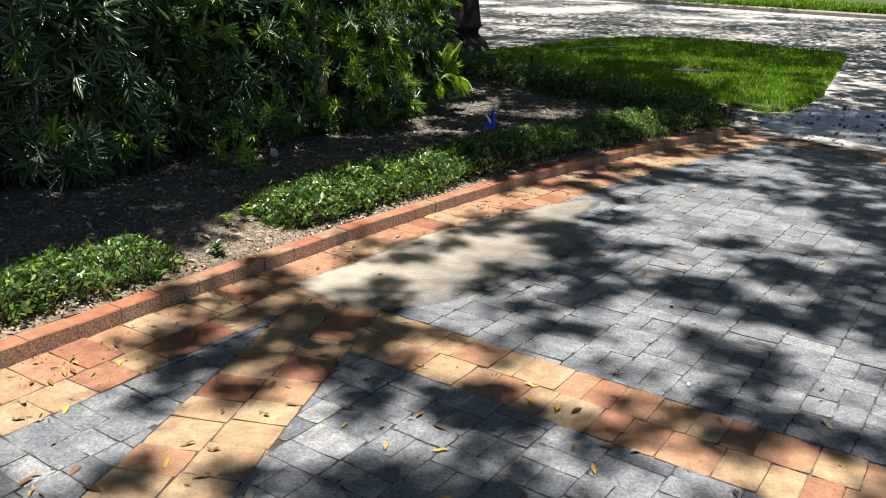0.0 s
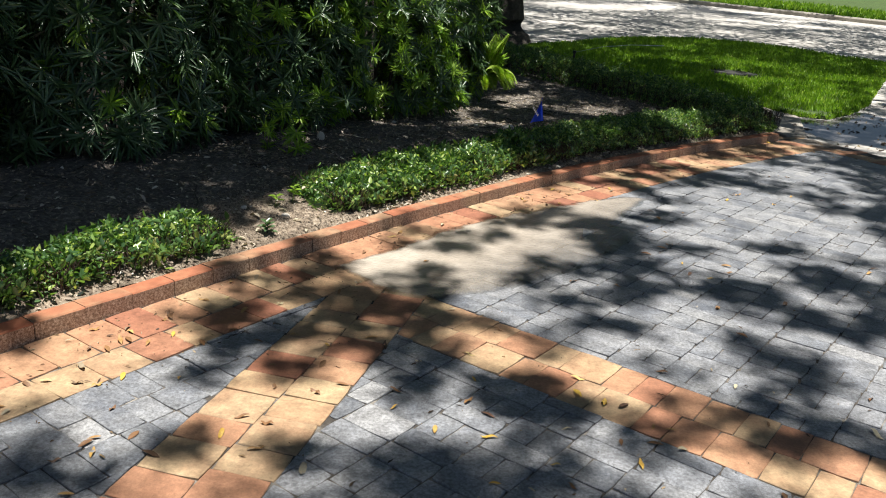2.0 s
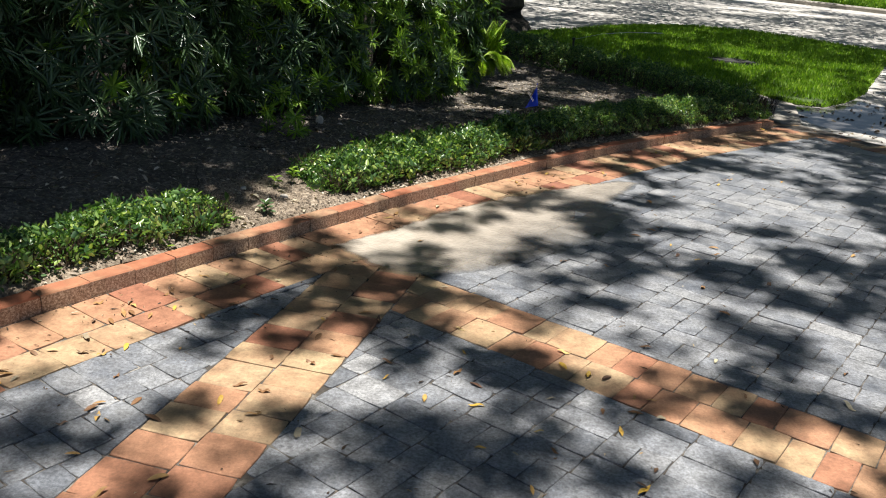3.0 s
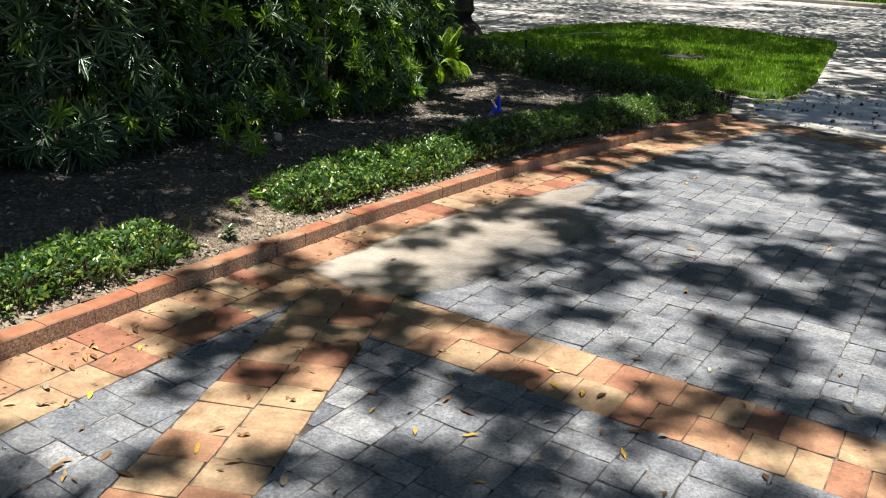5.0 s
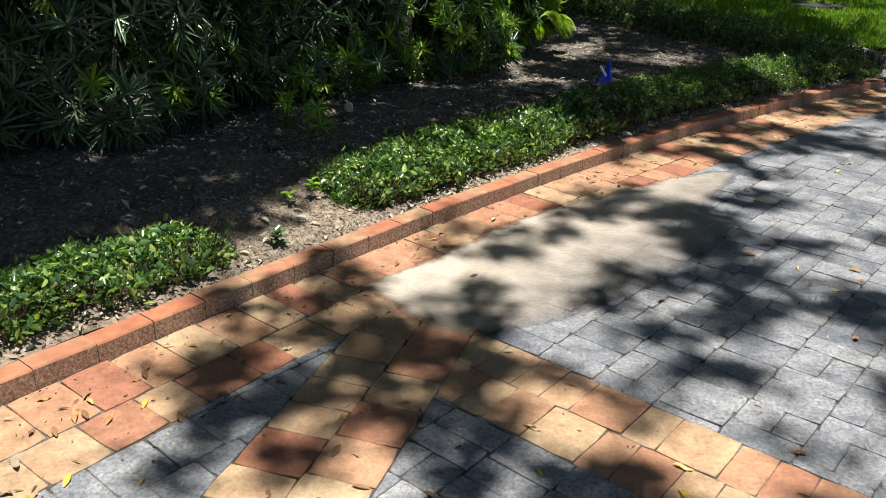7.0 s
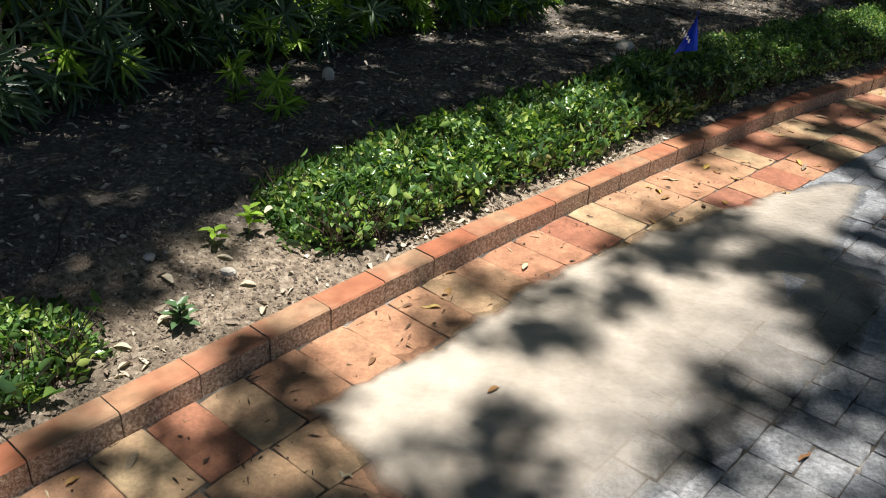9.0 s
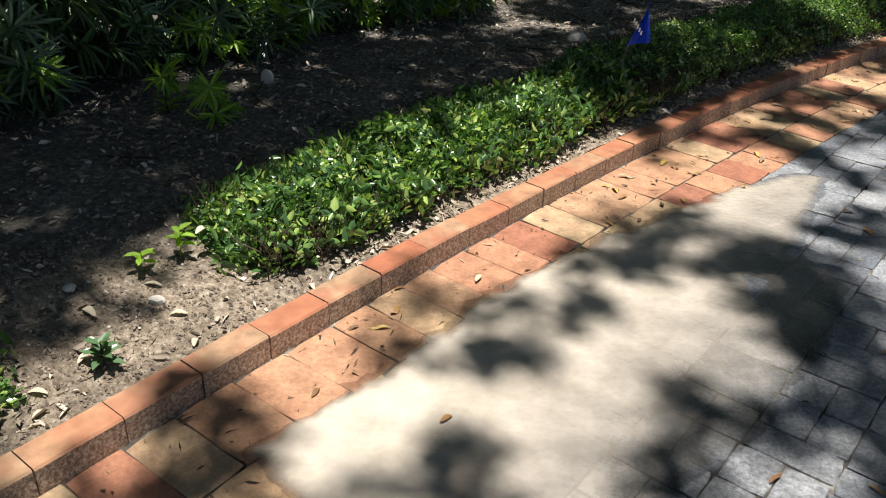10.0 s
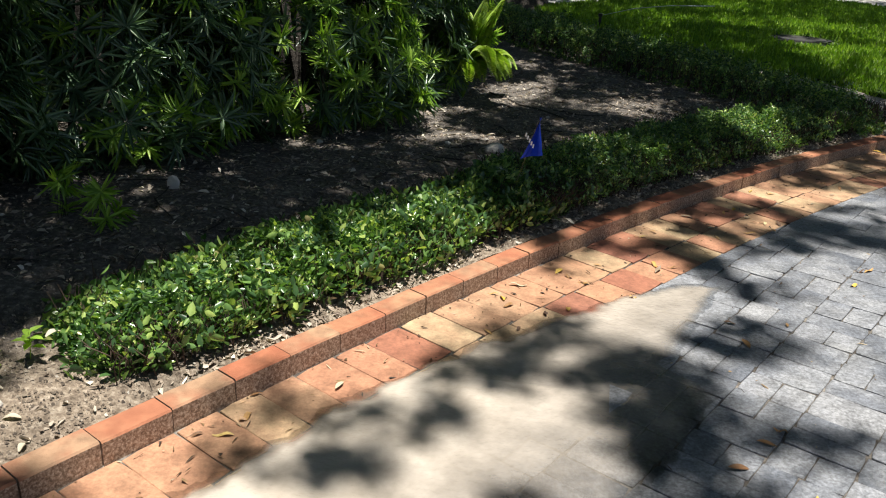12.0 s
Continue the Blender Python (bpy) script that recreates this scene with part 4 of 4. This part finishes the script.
f = np.concatenate([base + np.array([0, 1, 4, 4]), base + np.array([1, 2, 4, 4]), base + np.array([2, 3, 4, 4]), base + np.array([3, 0, 4, 4])], axis=0)
me = bpy.data.meshes.new("soil_crumbs")
me.from_pydata(v.tolist(), [], [tuple(k[:3]) for k in f.tolist()])
tagged(put_mesh("soil_crumbs", me, leaf_mat("grit", ((0.0, (0.06, 0.048, 0.038)), (0.7, (0.25, 0.2, 0.15)), (0.97, (0.36, 0.305, 0.24)), (1.0, (0.6, 0.56, 0.49))), 0.95, 0.0)), "loose crumbs of soil and pale grit on the bed", "soil", kind="stuff")

# ---- seedling in the bare gap ----
seedling = new("seedling")
seedling.location = (-1.20, 4.06, bed_z(-1.20, 4.06))
tagged(seedling, "small dark green seedling in the bare soil gap", "plant")
for k in range(14):
    w = k * 2.4
    lift = 0.25 + 0.07 * k
    v, f = leaves(np.array([[0, 0, 0.02 + 0.004 * k]]), np.array([[math.cos(w), math.sin(w), lift]]), np.array([[0, 0, 1.0]]), 0.062 - 0.0015 * k, 0.026, 0.15, 0.3)
    quads("leaf", v, f, M_PODO, seedling)
bm = bmesh.new()
tube_into(bm, [(0, 0, -0.01), (0.002, 0, 0.08)], [0.003, 0.002], 5)
part("stem", bm, M_BARK, seedling)

# pale curled leaves, a torn white petal and yellow-green shoots round the bare gap
M_PALE = leaf_mat("bleached_leaf", ((0.0, (0.36, 0.30, 0.20)), (1.0, (0.58, 0.53, 0.42))), 0.6, 0.1)


def bleached(x, y, z, length, width, turn, label):
    vs, fs = [], []
    for i in range(7):
        u = i / 6
        w = width * math.sin(math.pi * (0.05 + 0.9 * u)) ** 0.7 * 0.5
        up = 0.004 + 0.008 * math.sin(u * math.pi)
        vs += [((u - 0.5) * length, -w, up + w * 0.5), ((u - 0.5) * length, 0, up), ((u - 0.5) * length, w, up + w * 0.35)]
    for i in range(6):
        a = i * 3
        fs += [(a, a + 3, a + 4, a + 1), (a + 1, a + 4, a + 5, a + 2)]
    ob = raw("dry_leaf", vs, fs, M_PALE, smooth=True)
    ob.matrix_world = pose(x, y, z, 0, 0, turn)
    return tagged(ob, label, "leaf", group="bleached leaves on the bed")


for x, y, length, width, turn in ((-1.10, 4.30, 0.05, 0.02, 20), (-1.25, 4.06, 0.045, 0.022, 70), (-1.30, 3.92, 0.05, 0.02, 10), (-1.32, 4.22, 0.06, 0.024, 150), (-1.22, 4.40, 0.055, 0.016, 5), (-1.02, 4.22, 0.04, 0.018, 100)):
    bleached(x, y, bed_z(x, y) + 0.004, length, width, turn, "bleached curled leaf lying on bare sandy soil")
bleached(-1.13, 4.58, 0.225, 0.05, 0.03, 60, "white torn leaf caught in the jasmine")
stone(-1.18, 4.34, 0.022, "chalky white stone on bare sandy soil")
stone(-1.42, 4.30, 0.018, "chalky white stone at the edge of the mulch")


def shoot(x, y, tall, count, label):
    root = new("jasmine_shoot")
    root.location = (x, y, bed_z(x, y))
    tagged(root, label, "plant", group="fresh shoots beside the jasmine")
    bm = bmesh.new()
    tube_into(bm, [(0, 0, -0.01), (0.01, 0.0, tall * 0.6), (0.015, -0.01, tall)], [0.002, 0.0016, 0.001], 5)
    part("stem", bm, M_FERN, root)
    for k in range(count):
        w = k * 2.5
        v, f = leaves(np.array([[0.012, -0.005, tall * (0.45 + 0.55 * k / count)]]), np.array([[math.cos(w), math.sin(w), 0.35]]), np.array([[0, 0, 1.0]]), 0.05, 0.024, 0.12, 0.25)
        quads("leaf", v, f, M_PODO_NEW, root)


shoot(-1.20, 4.55, 0.10, 9, "yellow-green shoot at the ragged end of the jasmine")
shoot(-1.28, 4.45, 0.07, 6, "small yellow-green shoot beside the bare gap")

# longer fallen twigs below the fern
for ax, ay, bx, by, r in ((-0.18, 9.1, 0.47, 8.25, 0.008), (0.34, 8.55, 0.72, 8.6, 0.007), (-0.05, 8.0, 0.2, 7.75, 0.005)):
    bm = bmesh.new()
    pts = []
    for k in range(8):
        u = k / 7
        px, py = ax + (bx - ax) * u + 0.02 * math.sin(u * 9), ay + (by - ay) * u + 0.015 * math.cos(u * 7)
        pts.append((px, py, bed_z(px, py) + r))
    tube_into(bm, pts, [r * (1 - 0.07 * k) for k in range(8)], 6)
    tagged(part("twig", bm, M_BARK), "long crooked fallen twig on the mulch", "twig", group="twigs on the bed")

# ---- sprinkler and meter lid on the lawn ----
spr = new("sprinkler")
spr.location = (0.87, 14.35, rise(14.35) + 0.0)
spr.scale = (0.9, 0.9, 0.9)
tagged(spr, "black pop-up lawn sprinkler standing in the grass", "sprinkler")
bm = bmesh.new()
tube_into(bm, [(0, 0, 0), (0, 0, 0.17), (0, 0, 0.18)], [0.022, 0.022, 0.019], 12)
part("riser", bm, M_BLACK, spr)
bm = bmesh.new()
tube_into(bm, [(0, 0, 0.18), (0, 0, 0.215), (0, 0, 0.225)], [0.034, 0.034, 0.026], 12)
part("nozzle", bm, M_BLACK, spr)
bm = bmesh.new()
tube_into(bm, [(0.03, 0, 0.2), (0.5, -0.1, 0.34), (1.0, -0.2, 0.42), (1.6, -0.3, 0.46)], [0.003, 0.005, 0.007, 0.008], 5)
part("water_jet", bm, plain("spray", (0.75, 0.78, 0.8), 0.2), spr, "thin pale jet of water")
meter = new("meter_box")
meter.location = (3.55, 14.4, rise(14.4) + 0.035)
tagged(meter, "dark oval utility lid sunk in the lawn", "meter box")
bm = bmesh.new()
bmesh.ops.create_cone(bm, cap_ends=True, segments=28, radius1=0.3, radius2=0.29, depth=0.03)
bmesh.ops.scale(bm, vec=(1.15, 0.9, 1), verts=bm.verts)
part("lid", bm, M_LID, meter)
bm = bmesh.new()
for k in range(28):
    a, b = k * TAU / 28, (k + 1) * TAU / 28
    q = [bm.verts.new((1.15 * r * math.cos(w), 0.9 * r * math.sin(w), z)) for w, r, z in ((a, 0.31, 0.02), (b, 0.31, 0.02), (b, 0.35, 0.012), (a, 0.35, 0.012))]
    bm.faces.new(q)
part("rim", bm, M_BLACK, meter)

# ---- driveway base and pavers ----
drive = slab("driveway", [edge_at(s, -0.03)[:2] for s in np.linspace(0, EDGE_LEN, 40)] + [(3.36, 9.45), (4.38, 8.15), (7.0, 4.8), (7.0, -2.5), (-3.9, -2.5)], -0.006, 0.05, M_SAND)
tagged(drive, "driveway of grey stone pavers with red clay bands", "driveway", kind="structure")


def ragged(poly, amount):
    """Breaks each side of a paver in three, with small chips."""
    out = []
    n = len(poly)
    cx, cy = sum(p[0] for p in poly) / n, sum(p[1] for p in poly) / n
    for i, a in enumerate(poly):
        b = poly[(i + 1) % n]
        for k in (0.03, 0.36, 0.68):
            x, y = a[0] + (b[0] - a[0]) * k, a[1] + (b[1] - a[1]) * k
            e = amount * abs(rng.normal()) + (amount if k == 0.03 else 0)
            l = math.hypot(cx - x, cy - y)
            out.append((x + (cx - x) / l * e, y + (cy - y) / l * e))
    return out


def prism(poly, z, bev=0.002, depth=0.04):
    """Corners and faces of one paver with a worn, bevelled rim."""
    n = len(poly)
    mx, my = sum(p[0] for p in poly) / n, sum(p[1] for p in poly) / n
    top = []
    for x, y in poly:
        l = math.hypot(mx - x, my - y)
        k = bev * rng.uniform(1.0, 2.0) / l
        top.append((x + (mx - x) * k, y + (my - y) * k))
    cx, cy = sum(p[0] for p in poly) / n, sum(p[1] for p in poly) / n
    tx, ty = rng.normal(0, 0.010, 2)
    tilt = lambda p: z + (p[0] - cx) * tx + (p[1] - cy) * ty
    v = [(*p, tilt(p)) for p in top] + [(*p, tilt(p) - bev) for p in poly] + [(*p, z - depth) for p in poly]
    f = [tuple(range(n))]
    for k in range(n):
        j = (k + 1) % n
        f += [(n + k, n + j, j, k), (2 * n + k, 2 * n + j, n + j, n + k)]
    return v, f


RED_P, GREY_P = [], []


def add(store, poly, gap=0.0007):
    if len(poly) < 3:
        return
    if area(poly) < 0:
        poly = poly[::-1]
    if area(poly) < 0.0022:
        return
    p = []
    for i, a in enumerate(poly):
        b = poly[(i + 1) % len(poly)]
        if math.dist(a, b) > 0.012:
            p.append(a)
    if len(p) < 3:
        return
    p = shrink(p, gap)
    if len(p) >= 3 and area(p) > 0.0015:
        store.append(p)


def rows_along(origin, d, out, widths, lengths, lo, hi, r0, r1, keep, store, halves=False):
    """Courses of pavers along d, side by side along out, each cut by keep()."""
    q, i = r0, 0
    while q < r1:
        w = widths[i % len(widths)]
        s = lo - rng.uniform(0, 0.3)
        while s < hi:
            l = lengths[rng.integers(len(lengths))]
            # now and then two half stones lie side by side in the course
            cuts = (q, q + w * rng.uniform(0.46, 0.54), q + w) if halves and l > 0.14 and rng.uniform() < 0.6 else (q, q + w)
            for qa, qb in zip(cuts, cuts[1:]):
                quad = [(origin[0] + d[0] * a + out[0] * b, origin[1] + d[1] * a + out[1] * b) for a, b in ((s, qa), (s, qb), (s + l, qb), (s + l, qa))]
                poly = keep(quad)
                if poly and len(poly) >= 3:
                    add(store, poly)
            s += l
        q += w
        i += 1


def chain(poly, *tests):
    for p, n in tests:
        if len(poly) < 3:
            return []
        poly = clip(poly, p, n)
    return poly if len(poly) >= 3 else []


F_BACK = ((F_POINT[0], F_POINT[1]), (-F_OUT[0], -F_OUT[1]))


def band_clip(poly):
    return off_band(poly) if len(poly) >= 3 else []


def keep_main(q):
    return band_clip(chain(q, (C_UP, left_of(C_DIR)), F_BACK, ((6.9, 0), (-1, 0))))


def keep_low(q):
    return chain(q, (C_LOW, right_of(C_DIR)), (B_RIGHT, right_of(B_DIR)), ((0, -2.4), (0, 1)), ((6.9, 0), (-1, 0)))


def keep_left(q):
    return band_clip(chain(q, (B_LEFT, left_of(B_DIR)), ((0, -2.4), (0, 1))))


def keep_b(q):
    return band_clip(chain(q, (B_LEFT, right_of(B_DIR)), (B_RIGHT, left_of(B_DIR)), ((0, -2.4), (0, 1))))


def keep_c(q):
    return band_clip(chain(q, (C_UP, right_of(C_DIR)), (C_LOW, left_of(C_DIR)), (B_RIGHT, right_of(B_DIR)), ((6.9, 0), (-1, 0))))


GL = (0.115, 0.115, 0.155, 0.155, 0.19)
rows_along((0.403, 4.094), D_DIR, D_OUT, (0.234,), GL, -3.5, 7.5, -0.234 * 10, 6.2, keep_main, GREY_P, True)
rows_along((0.403, 4.094), D_DIR, D_OUT, (0.234,), GL, -9.5, 2.0, -0.234 * 6, 7.5, keep_low, GREY_P, True)
rows_along((-1.373, 2.40), (0.53, 0.848), (0.848, -0.53), (0.17, 0.2), GL, -5.5, 2.0, -2.0, 2.6, keep_left, GREY_P)
rows_along(B_LEFT, B_DIR, right_of(B_DIR), (0.2265,), (0.16, 0.16, 0.2), -5.2, 1.6, 0.0, 0.45, keep_b, RED_P)
rows_along(C_LOW, C_DIR, left_of(C_DIR), (0.2265,), (0.12, 0.155, 0.2), -1.4, 8.5, 0.0, 0.45, keep_c, RED_P)
rows_along(F_POINT, F_DIR, F_OUT, (0.22,), (0.12, 0.16), -0.25, 4.5, 0.0, 0.43, lambda q: chain(q, ((6.9, 0), (-1, 0))), RED_P)
for qa, qb, ls in ((0.0, 0.282, (0.155, 0.185, 0.185)), (0.282, BAND, (0.155, 0.2, 0.23))):
    s = 0.05
    while s < EDGE_LEN - 0.1:
        l = ls[rng.integers(3)]
        quad = [edge_at(a, b)[:2] for a, b in ((s, qa + 0.003), (s, qb), (s + l, qb), (s + l, qa + 0.003))]
        add(RED_P, quad)
        s += l


def lay(store, near_mat, far_mat, name, limit, chips, label):
    mid = (0.0, 3.9)
    store.sort(key=lambda p: math.dist(mid, (sum(a[0] for a in p) / len(p), sum(a[1] for a in p) / len(p))))
    vs, fs = [], []
    for i, p in enumerate(store):
        if i < 700:
            p = ragged(p, chips)
        v, f = prism(p, rng.uniform(-0.0028, 0.0022))
        if i < limit:
            raw(name, v, f, near_mat, drive)
        else:
            k = len(vs)
            vs += v
            fs += [tuple(a + k for a in face) for face in f]
    if vs:
        rest = raw(name + "_field", vs, fs, far_mat, drive, label)
        rest["kind"] = "stuff"


lay(RED_P, M_RED, M_RED_I, "brick_paver", 300, 0.0005, "red clay pavers laid in bands")
lay(GREY_P, M_GREY, M_GREY_I, "stone_paver", 300, 0.0011, "grey stone pavers laid in courses")

# ---- silty puddle on the pavers ----
POOL = [(-0.78, 3.92), (-0.637, 4.142), (-0.436, 4.415), (-0.29, 4.69), (-0.12, 4.92), (0.18, 5.30), (0.47, 5.58), (0.75, 5.86), (1.02, 6.03), (1.14, 6.02), (1.04, 5.80), (0.95, 5.50), (0.82, 5.25), (0.98, 5.08), (0.86, 4.85), (0.78, 4.66), (0.66, 4.46), (0.52, 4.23), (0.40, 4.07), (0.20, 3.88), (0.04, 3.74), (-0.19, 3.58), (-0.42, 3.62), (-0.60, 3.76)]


def pool_gap(x, y):
    best = 9.0
    for (ax, ay), (bx, by) in zip(POOL, POOL[1:] + POOL[:1]):
        dx, dy = bx - ax, by - ay
        k = max(0, min(1, ((x - ax) * dx + (y - ay) * dy) / (dx * dx + dy * dy)))
        best = min(best, math.hypot(x - ax - dx * k, y - ay - dy * k))
    return best if inside(POOL, x, y) else -best


step = 0.0165
xs, ys = np.arange(-0.95, 1.3, step), np.arange(3.40, 6.20, step)
ids, verts, murk, faces = {}, [], [], []
for i, x in enumerate(xs):
    for j, y in enumerate(ys):
        g = pool_gap(x, y) + 0.035 * noise.noise((x * 7, y * 7, 0.5)) + 0.02 * noise.noise((x * 22, y * 22, 0.9))
        if g > -0.045:
            ids[i, j] = len(verts)
            verts.append((x, y, 0.0038 * min(1.0, max(-3.4, g / 0.02)) + 0.0012))
            # silt stays thick near the edging and thins towards the field
            cross = (x - (-0.28)) * 0.825 - (y - 4.45) * 0.565
            m = min(1.0, max(0.0, g / 0.05)) * (1.12 - max(0.0, cross - 0.05) * 1.4)
            if y > 5.0:
                m *= 0.75
            murk.append(min(1.0, max(0.0, m)))
for (i, j), a in ids.items():
    if (i + 1, j) in ids and (i, j + 1) in ids and (i + 1, j + 1) in ids:
        faces.append((a, ids[i + 1, j], ids[i + 1, j + 1], ids[i, j + 1]))
puddle = raw("puddle", verts, faces, M_WATER, smooth=True)
at = puddle.data.attributes.new("murk", "FLOAT", "POINT")
at.data.foreach_set("value", murk)
tagged(puddle, "milky silt-laden puddle spreading over the pavers", "puddle", kind="structure")
del verts, murk, faces, ids

# specks of leaf and bark strewn over the pavers
n = 1500
pos = np.empty((n, 3))
for i in range(n):
    while True:
        if rng.uniform() < 0.5:
            x, y = edge_at(rng.uniform(2.0, EDGE_LEN - 0.2), 0.01 + 0.6 * rng.uniform() ** 1.6)[:2]
        else:
            x, y = rng.uniform(-1.8, 4.5), rng.uniform(1.2, 8.8)
        if edge_of(x, y)[1] > 0.005 and pool_gap(x, y) < -0.01:
            break
    pos[i] = (x, y, 0.004)
d = rng.normal(size=(n, 3)) * np.array([1, 1, 0.1])
v, f = leaves(pos, d, rand_dirs(n, 3.0), 0.006 + 0.045 * rng.uniform(0, 1, n) ** 2.6, rng.uniform(0.002, 0.008, n), 0.25, 0.12)
v = v + rng.normal(size=v.shape) * np.array([0.0014, 0.0014, 0.0004])
tagged(quads("leaf_specks", v, f, M_SPECK), "small dry specks of leaf and bark on the pavers", "litter", kind="stuff")

# ---- fallen leaves on the driveway ----
protos = []
for k in range(6):
    L, W = (0.05, 0.06, 0.045, 0.055, 0.065, 0.047)[k], (0.016, 0.02, 0.017, 0.014, 0.018, 0.02)[k]
    me = bpy.data.meshes.new("fallen_leaf")
    vs, fs = [], []
    for i in range(7):
        u = i / 6
        w = W * math.sin(math.pi * (0.04 + 0.93 * u)) ** 0.8 * 0.5
        curl = (0.002 + 0.0008 * k) * math.sin(u * math.pi * (1 + 0.3 * k))
        vs += [(u * L - L / 2, -w, 0.003 + curl + w * 0.2), (u * L - L / 2, 0, 0.002 + curl), (u * L - L / 2, w, 0.003 + curl + w * 0.12)]
    for i in range(6):
        a = i * 3
        fs += [(a, a + 3, a + 4, a + 1), (a + 1, a + 4, a + 5, a + 2)]
    me.from_pydata(vs, [], fs)
    me.polygons.foreach_set("use_smooth", [True] * len(me.polygons))
    me.materials.append(M_FALLEN)
    protos.append(me)
road_tree = BVHTree.FromPolygons([v.co.copy() for v in road.data.vertices], [tuple(p.vertices) for p in road.data.polygons])
made = 0
while made < 300:
    if made < 45:
        x, y = rng.uniform(2.6, 6.0), rng.uniform(8.2, 12.5)
        if inside(LAWN, x, y) or edge_of(x, y)[1] < 0.25:
            continue
    elif made < 95:
        x, y = rng.uniform(-1.8, 0.9), rng.uniform(1.9, 3.1)
        if edge_of(x, y)[1] < 0.03:
            continue
    elif rng.uniform() < 0.42:
        s, q = rng.uniform(2.0, EDGE_LEN - 0.3), rng.uniform(0.015, 0.55) ** 1.0
        x, y = along_edge(s, q)
    else:
        x, y = rng.uniform(-1.6, 2.6), 1.3 + 7 * rng.uniform() ** 1.7
        if edge_of(x, y)[1] < 0.03:
            continue
    if inside(POOL, x, y) and rng.uniform() < 0.8:
        continue
    if made >= 45 and edge_of(x, y)[0] > EDGE_LEN - 0.2:
        continue
    ob = new("fallen_leaf", protos[rng.integers(6)])
    sc = rng.uniform(0.75, 1.25)
    on_road = made < 45 and inside(ROAD, x, y)
    zl = road_tree.ray_cast(Vector((x, y, 5.0)), Vector((0, 0, -1)))[0].z + 0.001 if on_road else 0.003 + (0.004 if inside(POOL, x, y) else 0)
    ob.matrix_world = Matrix.LocRotScale((x, y, zl), Euler((rng.normal() * 0.15, rng.normal() * 0.12, rng.uniform(0, TAU))), (sc, sc, sc))
    tagged(ob, "dark dry oak leaf fallen on the concrete apron" if on_road else "dry yellow-brown oak leaf fallen on the pavers", "leaf", group="fallen leaves on the driveway")
    made += 1

# ---- clear water lying on the apron ----
step = 0.06
ids, verts, faces = {}, [], []
for i, x in enumerate(np.arange(3.2, 6.4, step)):
    for j, y in enumerate(np.arange(8.8, 12.6, step)):
        out = math.hypot((x - 4.55) / 1.25, (y - 10.35) / 1.25) + 0.5 * noise.noise((x * 1.6, y * 1.6, 6.0)) + 0.12 * noise.noise((x * 6, y * 6, 2.0))
        hit = road_tree.ray_cast(Vector((float(x), float(y), 5.0)), Vector((0, 0, -1)))[0]
        if out < 1 and hit and inside(ROAD, x, y) and not inside(LAWN, x, y):
            ids[i, j] = len(verts)
            verts.append((float(x), float(y), hit.z + 0.002))
for (i, j), a in ids.items():
    if (i + 1, j) in ids and (i, j + 1) in ids and (i + 1, j + 1) in ids:
        faces.append((a, ids[i + 1, j], ids[i + 1, j + 1], ids[i, j + 1]))
film_ = raw("wet_film", verts, faces, M_CLEAR, smooth=True)
tagged(film_, "thin clear sheet of water on the shaded concrete apron", "water", kind="structure")

# dark bits of leaf and twig washed onto the apron
pos = []
while len(pos) < 260:
    x, y = rng.uniform(2.9, 6.2), rng.uniform(8.6, 12.4)
    hit = road_tree.ray_cast(Vector((x, y, 5.0)), Vector((0, 0, -1)))[0]
    if hit and inside(ROAD, x, y) and not inside(LAWN, x, y) and noise.noise((x * 1.5, y * 1.5, 9.0)) > -0.2:
        pos.append((x, y, hit.z + 0.008))
n = len(pos)
v, f = leaves(np.array(pos), rng.normal(size=(n, 3)) * np.array([1, 1, 0.1]), rand_dirs(n, 2.0), 0.025 + 0.06 * rng.uniform(0, 1, n) ** 2, rng.uniform(0.012, 0.03, n), 0.3, 0.2)
tagged(quads("leaf_bits", v, f, M_SPECK), "dark wet bits of leaf and twig on the apron", "litter", kind="stuff")
